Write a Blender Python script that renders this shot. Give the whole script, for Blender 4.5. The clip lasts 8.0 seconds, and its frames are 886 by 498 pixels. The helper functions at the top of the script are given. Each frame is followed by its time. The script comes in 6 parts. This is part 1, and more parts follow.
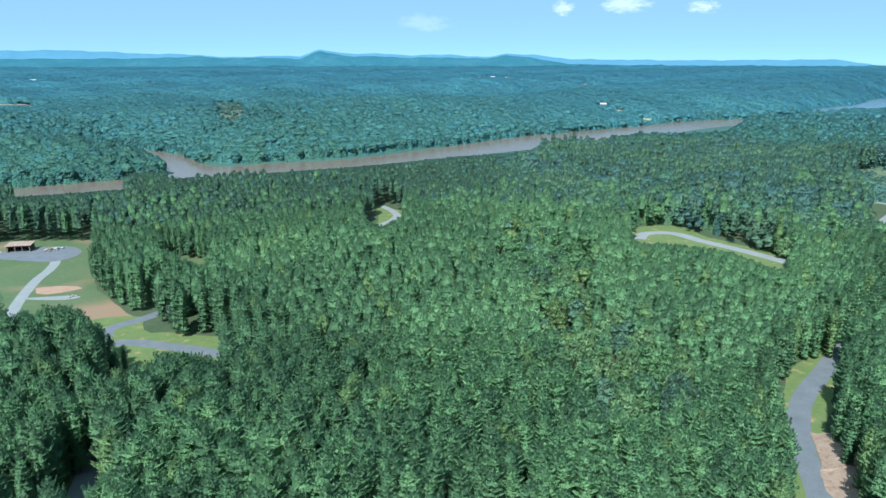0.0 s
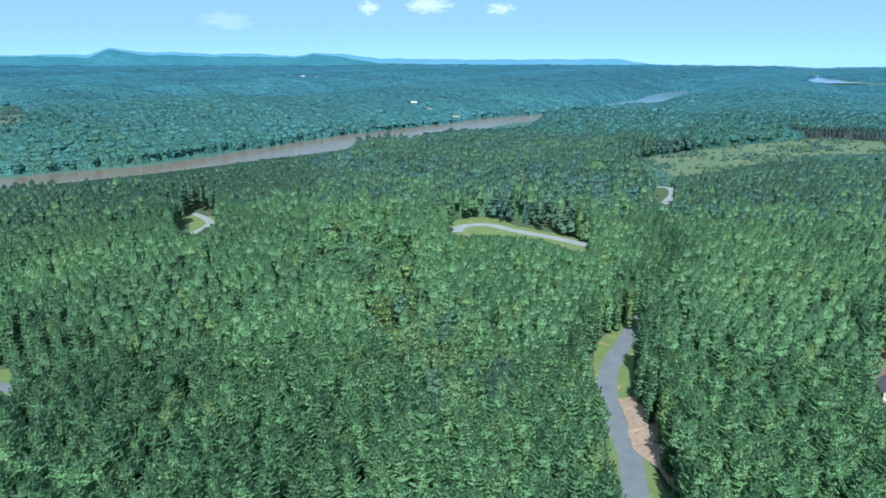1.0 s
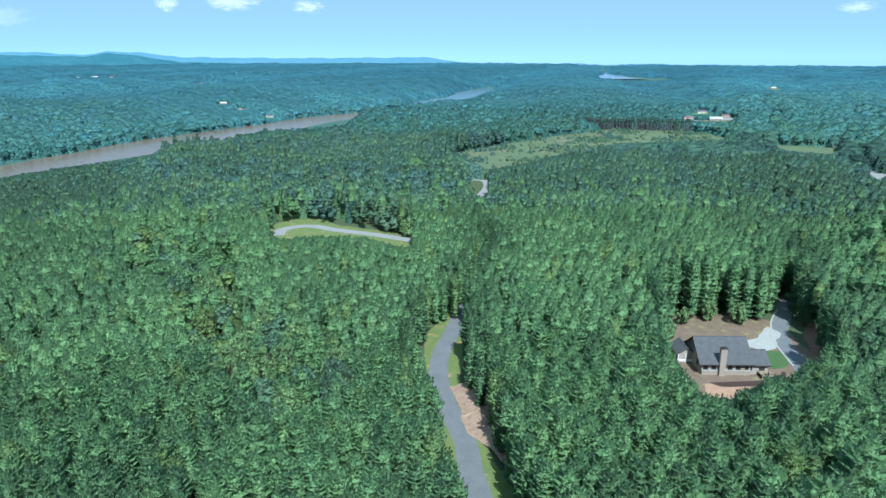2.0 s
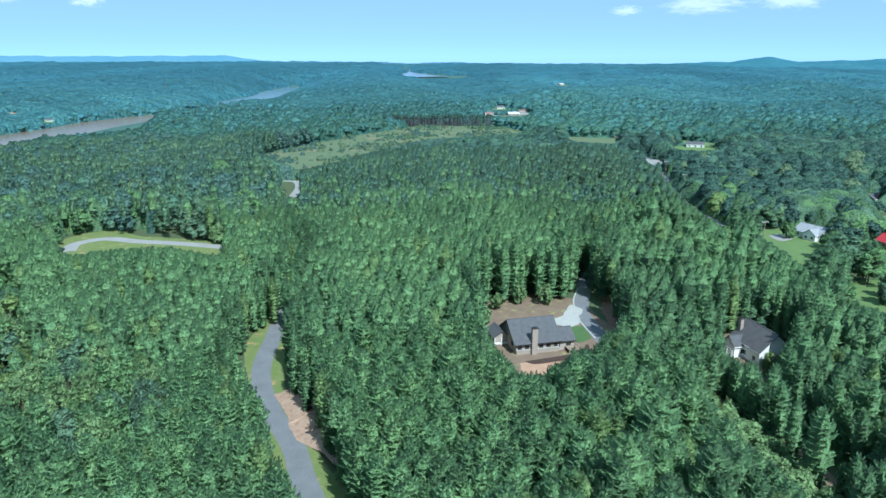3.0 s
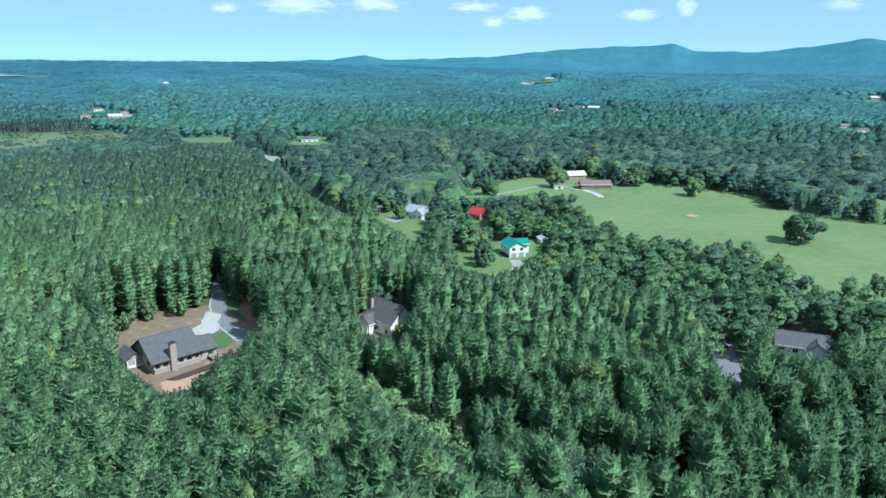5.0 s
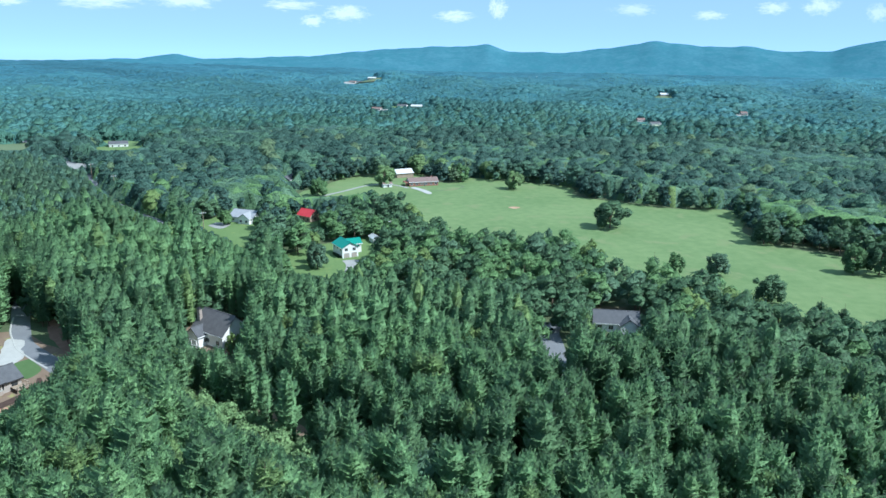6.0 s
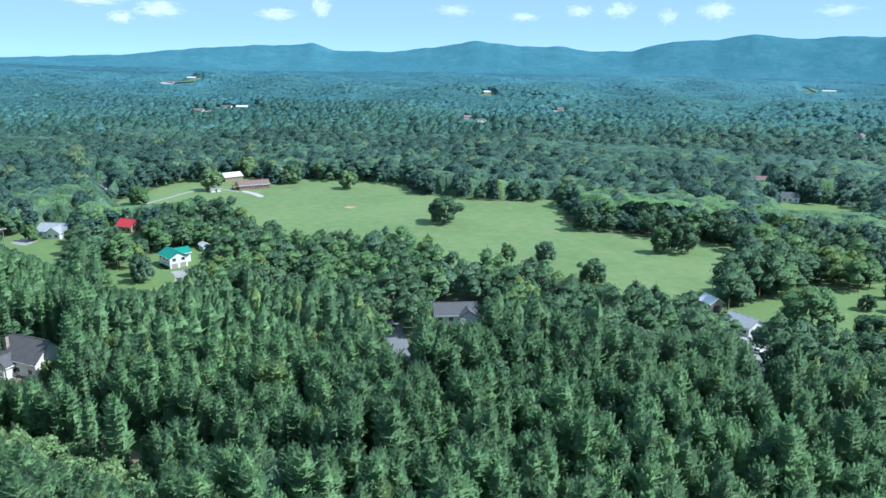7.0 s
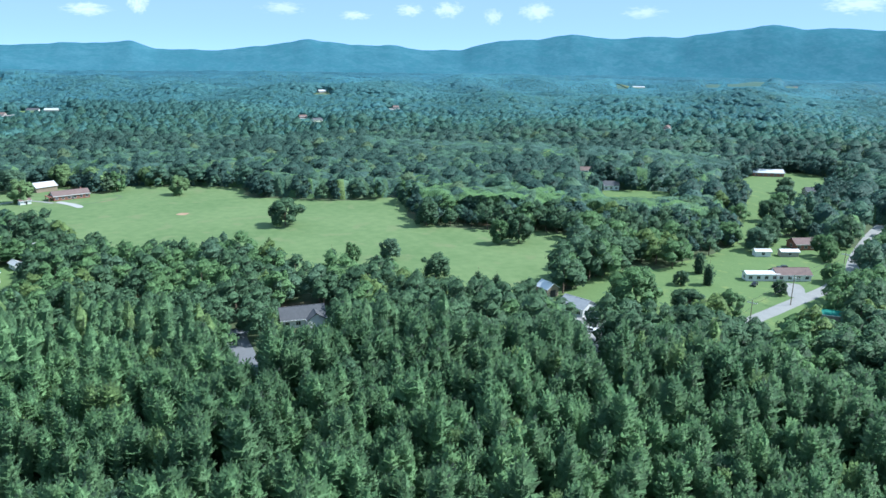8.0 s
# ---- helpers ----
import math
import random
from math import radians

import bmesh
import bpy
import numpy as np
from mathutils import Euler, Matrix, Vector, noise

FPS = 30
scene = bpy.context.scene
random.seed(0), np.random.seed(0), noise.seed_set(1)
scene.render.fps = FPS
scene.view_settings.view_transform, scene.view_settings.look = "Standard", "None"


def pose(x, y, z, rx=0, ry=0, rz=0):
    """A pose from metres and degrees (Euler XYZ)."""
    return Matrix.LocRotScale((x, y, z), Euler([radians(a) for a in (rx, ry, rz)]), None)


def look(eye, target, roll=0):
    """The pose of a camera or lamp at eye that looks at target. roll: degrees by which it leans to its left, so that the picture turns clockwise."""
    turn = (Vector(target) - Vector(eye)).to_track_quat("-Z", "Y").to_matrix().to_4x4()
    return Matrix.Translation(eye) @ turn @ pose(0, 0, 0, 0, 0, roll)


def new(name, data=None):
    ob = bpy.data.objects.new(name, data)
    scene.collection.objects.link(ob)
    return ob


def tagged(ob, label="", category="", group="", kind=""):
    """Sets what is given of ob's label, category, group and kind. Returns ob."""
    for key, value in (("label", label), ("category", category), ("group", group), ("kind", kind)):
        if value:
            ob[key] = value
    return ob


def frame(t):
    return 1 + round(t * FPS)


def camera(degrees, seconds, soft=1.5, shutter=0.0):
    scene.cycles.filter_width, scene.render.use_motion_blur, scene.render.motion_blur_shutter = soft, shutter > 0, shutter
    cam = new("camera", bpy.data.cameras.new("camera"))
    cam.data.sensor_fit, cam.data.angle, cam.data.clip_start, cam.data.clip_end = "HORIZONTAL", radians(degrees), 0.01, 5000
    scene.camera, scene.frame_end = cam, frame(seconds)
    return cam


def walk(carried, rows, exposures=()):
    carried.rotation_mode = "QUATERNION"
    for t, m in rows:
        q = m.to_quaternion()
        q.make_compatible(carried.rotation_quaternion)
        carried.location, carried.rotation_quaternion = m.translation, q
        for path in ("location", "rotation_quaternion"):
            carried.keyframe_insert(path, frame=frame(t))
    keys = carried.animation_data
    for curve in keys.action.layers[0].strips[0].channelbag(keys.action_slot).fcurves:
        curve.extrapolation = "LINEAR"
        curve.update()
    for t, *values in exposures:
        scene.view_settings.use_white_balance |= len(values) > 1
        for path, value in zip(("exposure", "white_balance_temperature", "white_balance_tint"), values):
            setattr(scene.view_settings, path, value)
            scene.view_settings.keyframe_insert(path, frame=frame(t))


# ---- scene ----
# ---------------------------------------------------------------- camera
cam = camera(63.96, 8.0, soft=1.5)
walk(cam, [
    (0.0, pose(0, 0, 85, 75.196, 0.066, 0.082)),
    (0.5, pose(0, 0, 85, 75.170, 0.029, -7.170)),
    (1.0, pose(0, 0, 85, 75.122, 0.046, -14.710)),
    (2.5, pose(0, 0, 85, 74.887, 0.215, -36.801)),
    (3.0, pose(0, 0, 85, 74.806, 0.149, -44.513)),
    (3.5, pose(0, 0, 85, 74.729, 0.053, -52.024)),
    (4.0, pose(0, 0, 85, 74.678, -0.123, -60.480)),
    (4.5, pose(0, 0, 85, 74.661, -0.158, -67.650)),
    (6.0, pose(0, 0, 85, 74.718, -0.550, -88.460)),
    (6.5, pose(0, 0, 85, 74.742, -0.632, -95.112)),
    (7.0, pose(0, 0, 85, 74.784, -0.660, -101.919)),
    (7.5, pose(0, 0, 85, 74.804, -0.686, -108.265)),
    (8.0, pose(0, 0, 85, 74.832, -0.693, -114.862)),
], exposures=[(0.0, 0.83, 5350, -2), (4.0, 0.86, 5350, -1), (8.0, 1.01, 5520, 5)])

# ---------------------------------------------------------------- light
SUN_AZ, SUN_EL = radians(198), radians(50)
world = bpy.data.worlds.new("world")
scene.world = world
world.use_nodes = True
wn = world.node_tree.nodes
sky = wn.new("ShaderNodeTexSky")
sky.sky_type = "NISHITA"
sky.sun_disc = False
sky.sun_elevation, sky.sun_rotation = SUN_EL, SUN_AZ
sky.altitude, sky.air_density, sky.dust_density, sky.ozone_density = 4500, 0.22, 0.4, 5.0
world.node_tree.links.new(sky.outputs[0], wn["Background"].inputs[0])
wn["Background"].inputs[1].default_value = 0.05
# summer haze: an even pale veil over the whole sky
veil, both = wn.new("ShaderNodeBackground"), wn.new("ShaderNodeAddShader")
veil.inputs[0].default_value, veil.inputs[1].default_value = (0.214, 0.296, 0.380, 1), 1.0
world.node_tree.links.new(wn["Background"].outputs[0], both.inputs[0])
world.node_tree.links.new(veil.outputs[0], both.inputs[1])
world.node_tree.links.new(both.outputs[0], wn["World Output"].inputs[0])
lamp = bpy.data.lights.new("sun", "SUN")
lamp.energy, lamp.angle, lamp.color = 3.5, radians(0.5), (1.0, 0.95, 0.87)
sun = new("sun", lamp)
sun.matrix_world = look((math.sin(SUN_AZ) * math.cos(SUN_EL) * 900, math.cos(SUN_AZ) * math.cos(SUN_EL) * 900, 900 * math.sin(SUN_EL)), (0, 0, 0))

# ---------------------------------------------------------------- materials
def rgb(c):
    return (*c, 1.0)


def surface(name, a, b, scale=1.0, rough=0.8, bump=0.0, bump_scale=None, metal=0.0, spec=0.3, third=None, island=0.0):
    """A two-scale noise mix of two base colours, with an optional patchy third one and a fine relief."""
    m = bpy.data.materials.new(name)
    m.use_nodes = True
    nt = m.node_tree
    n, l = nt.nodes, nt.links
    p = n["Principled BSDF"]
    geo = n.new("ShaderNodeNewGeometry")
    big, fine = n.new("ShaderNodeTexNoise"), n.new("ShaderNodeTexNoise")
    big.inputs["Scale"].default_value, big.inputs["Detail"].default_value = scale, 4
    fine.inputs["Scale"].default_value, fine.inputs["Detail"].default_value = scale * 9, 5
    for t in (big, fine):
        l.new(geo.outputs["Position"], t.inputs["Vector"])
    add = n.new("ShaderNodeMath")
    add.operation = "MULTIPLY_ADD"
    add.inputs[1].default_value = 0.5
    l.new(fine.outputs[0], add.inputs[0])
    half = n.new("ShaderNodeMath")
    half.operation = "MULTIPLY"
    half.inputs[1].default_value = 0.5
    l.new(big.outputs[0], half.inputs[0])
    l.new(half.outputs[0], add.inputs[2])
    fac = add.outputs[0]
    if island:
        isl = n.new("ShaderNodeMath")
        isl.operation = "MULTIPLY_ADD"
        isl.inputs[1].default_value = island
        l.new(geo.outputs["Random Per Island"], isl.inputs[0])
        sub = n.new("ShaderNodeMath")
        sub.operation = "SUBTRACT"
        sub.inputs[1].default_value = island / 2
        l.new(fac, sub.inputs[0])
        l.new(sub.outputs[0], isl.inputs[2])
        fac = isl.outputs[0]
    ramp = n.new("ShaderNodeValToRGB")
    ramp.color_ramp.elements[0].position, ramp.color_ramp.elements[1].position = 0.3, 0.7
    ramp.color_ramp.elements[0].color, ramp.color_ramp.elements[1].color = rgb(a), rgb(b)
    l.new(fac, ramp.inputs[0])
    col = ramp.outputs[0]
    if third:
        patch = n.new("ShaderNodeTexNoise")
        patch.inputs["Scale"].default_value, patch.inputs["Detail"].default_value = scale * third[1], 3
        l.new(geo.outputs["Position"], patch.inputs["Vector"])
        cut = n.new("ShaderNodeValToRGB")
        cut.color_ramp.elements[0].position, cut.color_ramp.elements[1].position = third[2], third[2] + 0.12
        l.new(patch.outputs[0], cut.inputs[0])
        mix = n.new("ShaderNodeMix")
        mix.data_type = "RGBA"
        l.new(cut.outputs[0], mix.inputs[0])
        l.new(col, mix.inputs[6])
        mix.inputs[7].default_value = rgb(third[0])
        col = mix.outputs[2]
    l.new(col, p.inputs["Base Color"])
    p.inputs["Roughness"].default_value, p.inputs["Metallic"].default_value = rough, metal
    p.inputs["Specular IOR Level"].default_value = spec
    if bump:
        rel = n.new("ShaderNodeTexNoise")
        rel.inputs["Scale"].default_value, rel.inputs["Detail"].default_value = bump_scale or scale * 20, 6
        l.new(geo.outputs["Position"], rel.inputs["Vector"])
        bp = n.new("ShaderNodeBump")
        bp.inputs["Strength"].default_value, bp.inputs["Distance"].default_value = 0.8, bump
        l.new(rel.outputs[0], bp.inputs["Height"])
        l.new(bp.outputs[0], p.inputs["Normal"])
    return m


def foliage(name, a, b, scale=0.12, thin=0.5, island=0.12, ruffle=5.0, grain=2.1, gaps=0.0, pores=3.0):
    """Leaves: a noise mix of two greens that varies from spray to spray, lets light through and has gaps between the leaves."""
    m = surface(name, a, b, scale, 0.6, island=island, spec=0.25)
    n, l = m.node_tree.nodes, m.node_tree.links
    p = n["Principled BSDF"]
    tr, mix = n.new("ShaderNodeBsdfTranslucent"), n.new("ShaderNodeMixShader")
    src = p.inputs["Base Color"].links[0].from_socket
    l.new(src, tr.inputs[0])
    mix.inputs[0].default_value = thin
    l.new(p.outputs[0], mix.inputs[1])
    l.new(tr.outputs[0], mix.inputs[2])
    l.new(mix.outputs[0], n["Material Output"].inputs[0])
    # sprays take the round form of their crown, ruffled at the size of needle tufts and leaf clusters
    geo, att, vt = n.new("ShaderNodeNewGeometry"), n.new("ShaderNodeAttribute"), n.new("ShaderNodeVectorTransform")
    att.attribute_name = "crown_form"
    vt.vector_type, vt.convert_from, vt.convert_to = "VECTOR", "OBJECT", "WORLD"
    tuft, off, sca, add, nor = (n.new(k) for k in ("ShaderNodeTexNoise", "ShaderNodeVectorMath", "ShaderNodeVectorMath", "ShaderNodeVectorMath", "ShaderNodeVectorMath"))
    tuft.inputs["Scale"].default_value, tuft.inputs["Detail"].default_value, tuft.inputs["Roughness"].default_value = grain, 3, 0.7
    off.operation, sca.operation, add.operation, nor.operation = "SUBTRACT", "SCALE", "ADD", "NORMALIZE"
    off.inputs[1].default_value, sca.inputs["Scale"].default_value = (0.5, 0.5, 0.5), ruffle
    l.new(geo.outputs["Position"], tuft.inputs["Vector"])
    l.new(tuft.outputs["Color"], off.inputs[0])
    l.new(off.outputs[0], sca.inputs[0])
    l.new(att.outputs["Vector"], vt.inputs[0])
    l.new(vt.outputs[0], add.inputs[0])
    l.new(sca.outputs[0], add.inputs[1])
    l.new(add.outputs[0], nor.inputs[0])
    back = n.new("ShaderNodeVectorMath")
    back.operation, back.inputs["Scale"].default_value = "SCALE", -1.0
    l.new(nor.outputs[0], back.inputs[0])
    l.new(nor.outputs[0], p.inputs["Normal"])
    l.new(back.outputs[0], tr.inputs["Normal"])
    if gaps:
        holes, cut, clear, leafy = (n.new(k) for k in ("ShaderNodeTexNoise", "ShaderNodeMath", "ShaderNodeBsdfTransparent", "ShaderNodeMixShader"))
        holes.inputs["Scale"].default_value, holes.inputs["Detail"].default_value = pores, 2
        cut.operation, cut.inputs[1].default_value = "GREATER_THAN", gaps
        l.new(geo.outputs["Position"], holes.inputs["Vector"])
        l.new(holes.outputs[0], cut.inputs[0])
        l.new(cut.outputs[0], leafy.inputs[0])
        l.new(mix.outputs[0], leafy.inputs[1])
        l.new(clear.outputs[0], leafy.inputs[2])
        l.new(leafy.outputs[0], n["Material Output"].inputs[0])
    return m


def greens(names, pairs, grain, ruffle=5.0, scale=0.12, gaps=0.0, pores=3.0):
    return [foliage(n, a, b, scale, grain=grain, ruffle=ruffle, gaps=gaps, pores=pores) for n, (a, b) in zip(names, pairs)]


PINE = greens(("pine_needles_dark", "pine_needles", "pine_needles_light", "pine_needles_yellow"),
              (((0.088, 0.176, 0.091), (0.156, 0.268, 0.124)), ((0.117, 0.232, 0.113), (0.208, 0.355, 0.159)), ((0.127, 0.245, 0.113), (0.223, 0.372, 0.163)), ((0.142, 0.235, 0.097), (0.227, 0.343, 0.131))), 1.9, 2.4, gaps=0.575, pores=4.5)
# middle-distance pines: bluish air haze is mixed into the needle colours
PINE_MID_HAZE = greens(("hazed_pine", "hazed_pine_blue", "hazed_pine_light"),
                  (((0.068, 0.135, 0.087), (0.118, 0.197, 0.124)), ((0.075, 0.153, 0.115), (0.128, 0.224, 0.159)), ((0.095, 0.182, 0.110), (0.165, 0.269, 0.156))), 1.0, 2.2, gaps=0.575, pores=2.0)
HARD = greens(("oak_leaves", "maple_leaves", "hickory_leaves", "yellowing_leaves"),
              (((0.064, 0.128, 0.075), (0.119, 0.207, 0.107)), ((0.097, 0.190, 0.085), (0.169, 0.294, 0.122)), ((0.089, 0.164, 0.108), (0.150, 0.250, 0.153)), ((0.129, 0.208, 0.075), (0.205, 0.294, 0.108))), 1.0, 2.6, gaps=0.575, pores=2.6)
# the same for middle-distance broadleaves: haze is part of the leaf colour
HARD_MID_HAZE = greens(("hazed_oak", "hazed_maple", "hazed_hickory", "hazed_pale"),
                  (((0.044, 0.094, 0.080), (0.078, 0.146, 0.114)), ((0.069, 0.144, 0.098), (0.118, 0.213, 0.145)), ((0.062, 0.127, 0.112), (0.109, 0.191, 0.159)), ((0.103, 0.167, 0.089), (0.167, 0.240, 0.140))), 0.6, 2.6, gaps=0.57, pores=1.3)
# far leaves: air haze is painted into the colour, bluer belt by belt
FARW_HAZE = []
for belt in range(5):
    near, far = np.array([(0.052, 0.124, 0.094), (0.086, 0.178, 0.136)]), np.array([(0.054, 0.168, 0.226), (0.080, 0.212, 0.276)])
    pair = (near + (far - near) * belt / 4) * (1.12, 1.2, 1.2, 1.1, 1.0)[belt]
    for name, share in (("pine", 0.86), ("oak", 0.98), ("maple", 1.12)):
        FARW_HAZE.append(foliage("far_" + name, tuple(pair[0] * share), tuple(pair[1] * share), (0.06, 0.045, 0.03, 0.02, 0.012)[belt], grain=(0.5, 0.38, 0.28, 0.2, 0.14)[belt], ruffle=2.7 - 0.3 * belt, gaps=0.575, pores=(0.85, 0.7, 0.55, 0.4, 0.3)[belt]))
PALE_LEAF = foliage("pale_leaves", (0.165, 0.275, 0.122), (0.251, 0.373, 0.166), grain=1.0, ruffle=2.6, gaps=0.575, pores=2.6)
# far clearing: some air haze is mixed into this grass colour
HILL_GRASS = surface("hazed_hill_scrub", (0.085, 0.128, 0.085), (0.135, 0.155, 0.105), 0.06, 0.95, third=((0.15, 0.15, 0.10), 0.2, 0.6))
BARK = surface("pine_bark", (0.10, 0.075, 0.055), (0.22, 0.17, 0.13), 2.0, 0.9, 0.02)
FLOOR = surface("forest_floor", (0.058, 0.084, 0.042), (0.100, 0.122, 0.060), 0.08, 0.95, third=((0.16, 0.115, 0.075), 0.6, 0.6))
GRASS = surface("pasture_grass", (0.098, 0.162, 0.058), (0.168, 0.232, 0.096), 0.022, 0.9, 0.08, 1.2, third=((0.165, 0.205, 0.092), 3.5, 0.58))
LAWN = surface("lawn_grass", (0.100, 0.165, 0.056), (0.140, 0.208, 0.075), 0.1, 0.9, 0.03, 3.0, third=((0.19, 0.24, 0.08), 1.4, 0.6))
VERGE = surface("rough_verge", (0.110, 0.165, 0.045), (0.190, 0.215, 0.085), 0.25, 0.95, 0.04, 4.0, third=((0.36, 0.24, 0.13), 1.1, 0.6))
MEADOW = surface("dry_meadow", (0.092, 0.138, 0.070), (0.140, 0.172, 0.096), 0.045, 0.95, 0.06, 1.0, third=((0.23, 0.18, 0.11), 0.9, 0.6))
PLOT = surface("seeded_plot", (0.080, 0.130, 0.052), (0.145, 0.165, 0.080), 0.05, 0.95, 0.05, 2.0, third=((0.30, 0.195, 0.125), 0.3, 0.50))
CLAY = surface("red_clay", (0.330, 0.190, 0.125), (0.470, 0.310, 0.220), 0.25, 0.95, 0.05, 3.0)
STRAW = surface("pine_straw", (0.150, 0.105, 0.075), (0.235, 0.175, 0.130), 0.25, 0.95, 0.04, 3.0, third=((0.25, 0.24, 0.10), 1.1, 0.58))
ASPHALT = surface("worn_asphalt", (0.140, 0.145, 0.160), (0.205, 0.210, 0.225), 0.25, 0.85, 0.006, 20.0)
PALE_ROAD = surface("pale_chipseal", (0.240, 0.240, 0.235), (0.330, 0.325, 0.315), 0.2, 0.9, 0.006, 20.0)
CONCRETE = surface("concrete", (0.330, 0.325, 0.310), (0.450, 0.440, 0.420), 0.4, 0.85, 0.004, 20.0)
WATER = surface("muddy_water", (0.175, 0.132, 0.100), (0.210, 0.160, 0.122), 0.004, 0.22, 0.015, 0.3, spec=0.5)
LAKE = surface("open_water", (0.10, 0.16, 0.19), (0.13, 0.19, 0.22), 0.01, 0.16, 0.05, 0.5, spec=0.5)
# the ranges' haze is painted as blue base colour, paler for the farther hills
RANGE = surface("haze_tinted_mountain_woods", (0.042, 0.130, 0.172), (0.080, 0.190, 0.238), 0.006, 1.0, 6.0, 0.01, spec=0.0, third=((0.050, 0.150, 0.190), 3.0, 0.5))
RANGE_PALE = surface("haze_tinted_distant_hills", (0.105, 0.235, 0.330), (0.130, 0.265, 0.360), 0.004, 1.0, spec=0.0)
SHINGLE = surface("grey_shingles", (0.075, 0.077, 0.086), (0.120, 0.122, 0.132), 0.8, 0.85, 0.02, 8.0)
SHINGLE_PALE = surface("pale_grey_shingles", (0.250, 0.262, 0.285), (0.340, 0.352, 0.375), 0.8, 0.8, 0.02, 8.0)
SHINGLE_DARK = surface("charcoal_shingles", (0.075, 0.072, 0.078), (0.125, 0.120, 0.125), 0.8, 0.85, 0.02, 8.0)
SHINGLE_BROWN = surface("brown_shingles", (0.160, 0.110, 0.100), (0.230, 0.165, 0.150), 0.8, 0.85, 0.02, 8.0)
TIN = surface("galvanised_roof", (0.560, 0.570, 0.580), (0.720, 0.730, 0.740), 0.5, 0.45, 0.01, 4.0, metal=0.3)
TEAL = surface("teal_metal_roof", (0.012, 0.185, 0.140), (0.020, 0.235, 0.180), 0.5, 0.4, 0.005, 6.0)
RED_ROOF = surface("red_metal_roof", (0.420, 0.030, 0.042), (0.520, 0.050, 0.060), 0.5, 0.5, 0.005, 6.0)
SIDING = surface("white_siding", (0.720, 0.720, 0.710), (0.820, 0.820, 0.810), 0.6, 0.7, 0.01, 10.0)
TAUPE = surface("taupe_siding", (0.330, 0.290, 0.265), (0.430, 0.385, 0.350), 0.6, 0.7, 0.01, 10.0)
BRICKM = surface("red_brick", (0.240, 0.100, 0.075), (0.360, 0.165, 0.125), 3.0, 0.85, 0.02, 12.0)
STONE = surface("stone_veneer", (0.260, 0.215, 0.190), (0.440, 0.375, 0.330), 2.5, 0.85, 0.03, 6.0)
WOOD = surface("weathered_wood", (0.250, 0.190, 0.140), (0.380, 0.310, 0.240), 1.5, 0.8, 0.01, 12.0)
DARK = surface("dark_trim", (0.030, 0.030, 0.032), (0.055, 0.055, 0.058), 2.0, 0.6)
GLASS = surface("window_glass", (0.020, 0.026, 0.032), (0.035, 0.042, 0.050), 2.0, 0.06, spec=0.6)

# ---------------------------------------------------------------- terrain
RIVER = [(-560, 470), (-420, 545), (-330, 590), (-230, 640), (-170, 720), (-80, 770), (45, 905), (180, 1040), (330, 1180),
         (470, 1290), (660, 1380), (860, 1590), (1010, 1760), (1130, 1890), (1340, 2140), (1530, 2350)]
INLET = [(-200, 690), (-285, 765), (-335, 850), (-430, 930)]
LAKE_LINE = [(1850, 1930), (1960, 2170), (2420, 2700), (2990, 3370)]
RIVER_Z, LAKE_Z = -25.0, 13.0


def seg_dist(x, y, line):
    """Distance of points to a polyline."""
    best = np.full(np.shape(x), 1e9)
    for (ax, ay), (bx, by) in zip(line, line[1:]):
        dx, dy = bx - ax, by - ay
        u = np.clip(((x - ax) * dx + (y - ay) * dy) / (dx * dx + dy * dy), 0, 1)
        best = np.minimum(best, np.hypot(x - ax - u * dx, y - ay - u * dy))
    return best


def smooth(a, b, v):
    u = np.clip((v - a) / (b - a), 0, 1)
    return u * u * (3 - 2 * u)


def river_half(x, y):
    return 68 + 10 * np.sin(x * 0.011 + y * 0.006) - 8 * smooth(900, 1700, y)


def terrain(x, y):
    """Height of the bare ground."""
    x, y = np.asarray(x, float), np.asarray(y, float)
    d, az = np.hypot(x, y), np.degrees(np.arctan2(x, y))
    far = smooth(1400, 4700, d) * np.interp(az, [0, 30, 50, 62, 75, 90], [52, 48, 30, 26, 8, -16])
    roll = (np.sin(x * 0.0071 + 1.3) * np.cos(y * 0.0058 - 0.4) + 0.7 * np.sin(x * 0.0113 - y * 0.0094 + 2.0)
            + 0.5 * np.sin(x * 0.019 + y * 0.016) * np.cos(y * 0.013 - x * 0.007))
    amp = 11.5 * smooth(900, 1600, d) * (1 - 0.85 * np.exp(-((az - 31) / 8) ** 2)) + 6 * smooth(540, 900, d) * smooth(60, 80, az)
    z = far + roll * amp * (1 - 0.85 * smooth(1900, 3500, d))
    z = z + 16 * np.exp(-((x + 330) / 300) ** 2 - ((y - 1250) / 260) ** 2)
    z = z + 20 * np.exp(-((x - 1010) / 190) ** 2 - ((y - 720) / 150) ** 2)
    dr = np.minimum(seg_dist(x, y, RIVER) - river_half(x, y), seg_dist(x, y, INLET) - 24)
    z = z + (RIVER_Z - 4 - z) * (1 - smooth(-40, 180, dr)) ** 1.5
    dl = seg_dist(x, y, LAKE_LINE) - 28 + 12 * np.sin(x * 0.006)
    return z + (LAKE_Z - 3 - z) * (1 - smooth(-60, 200, dl)) ** 1.2


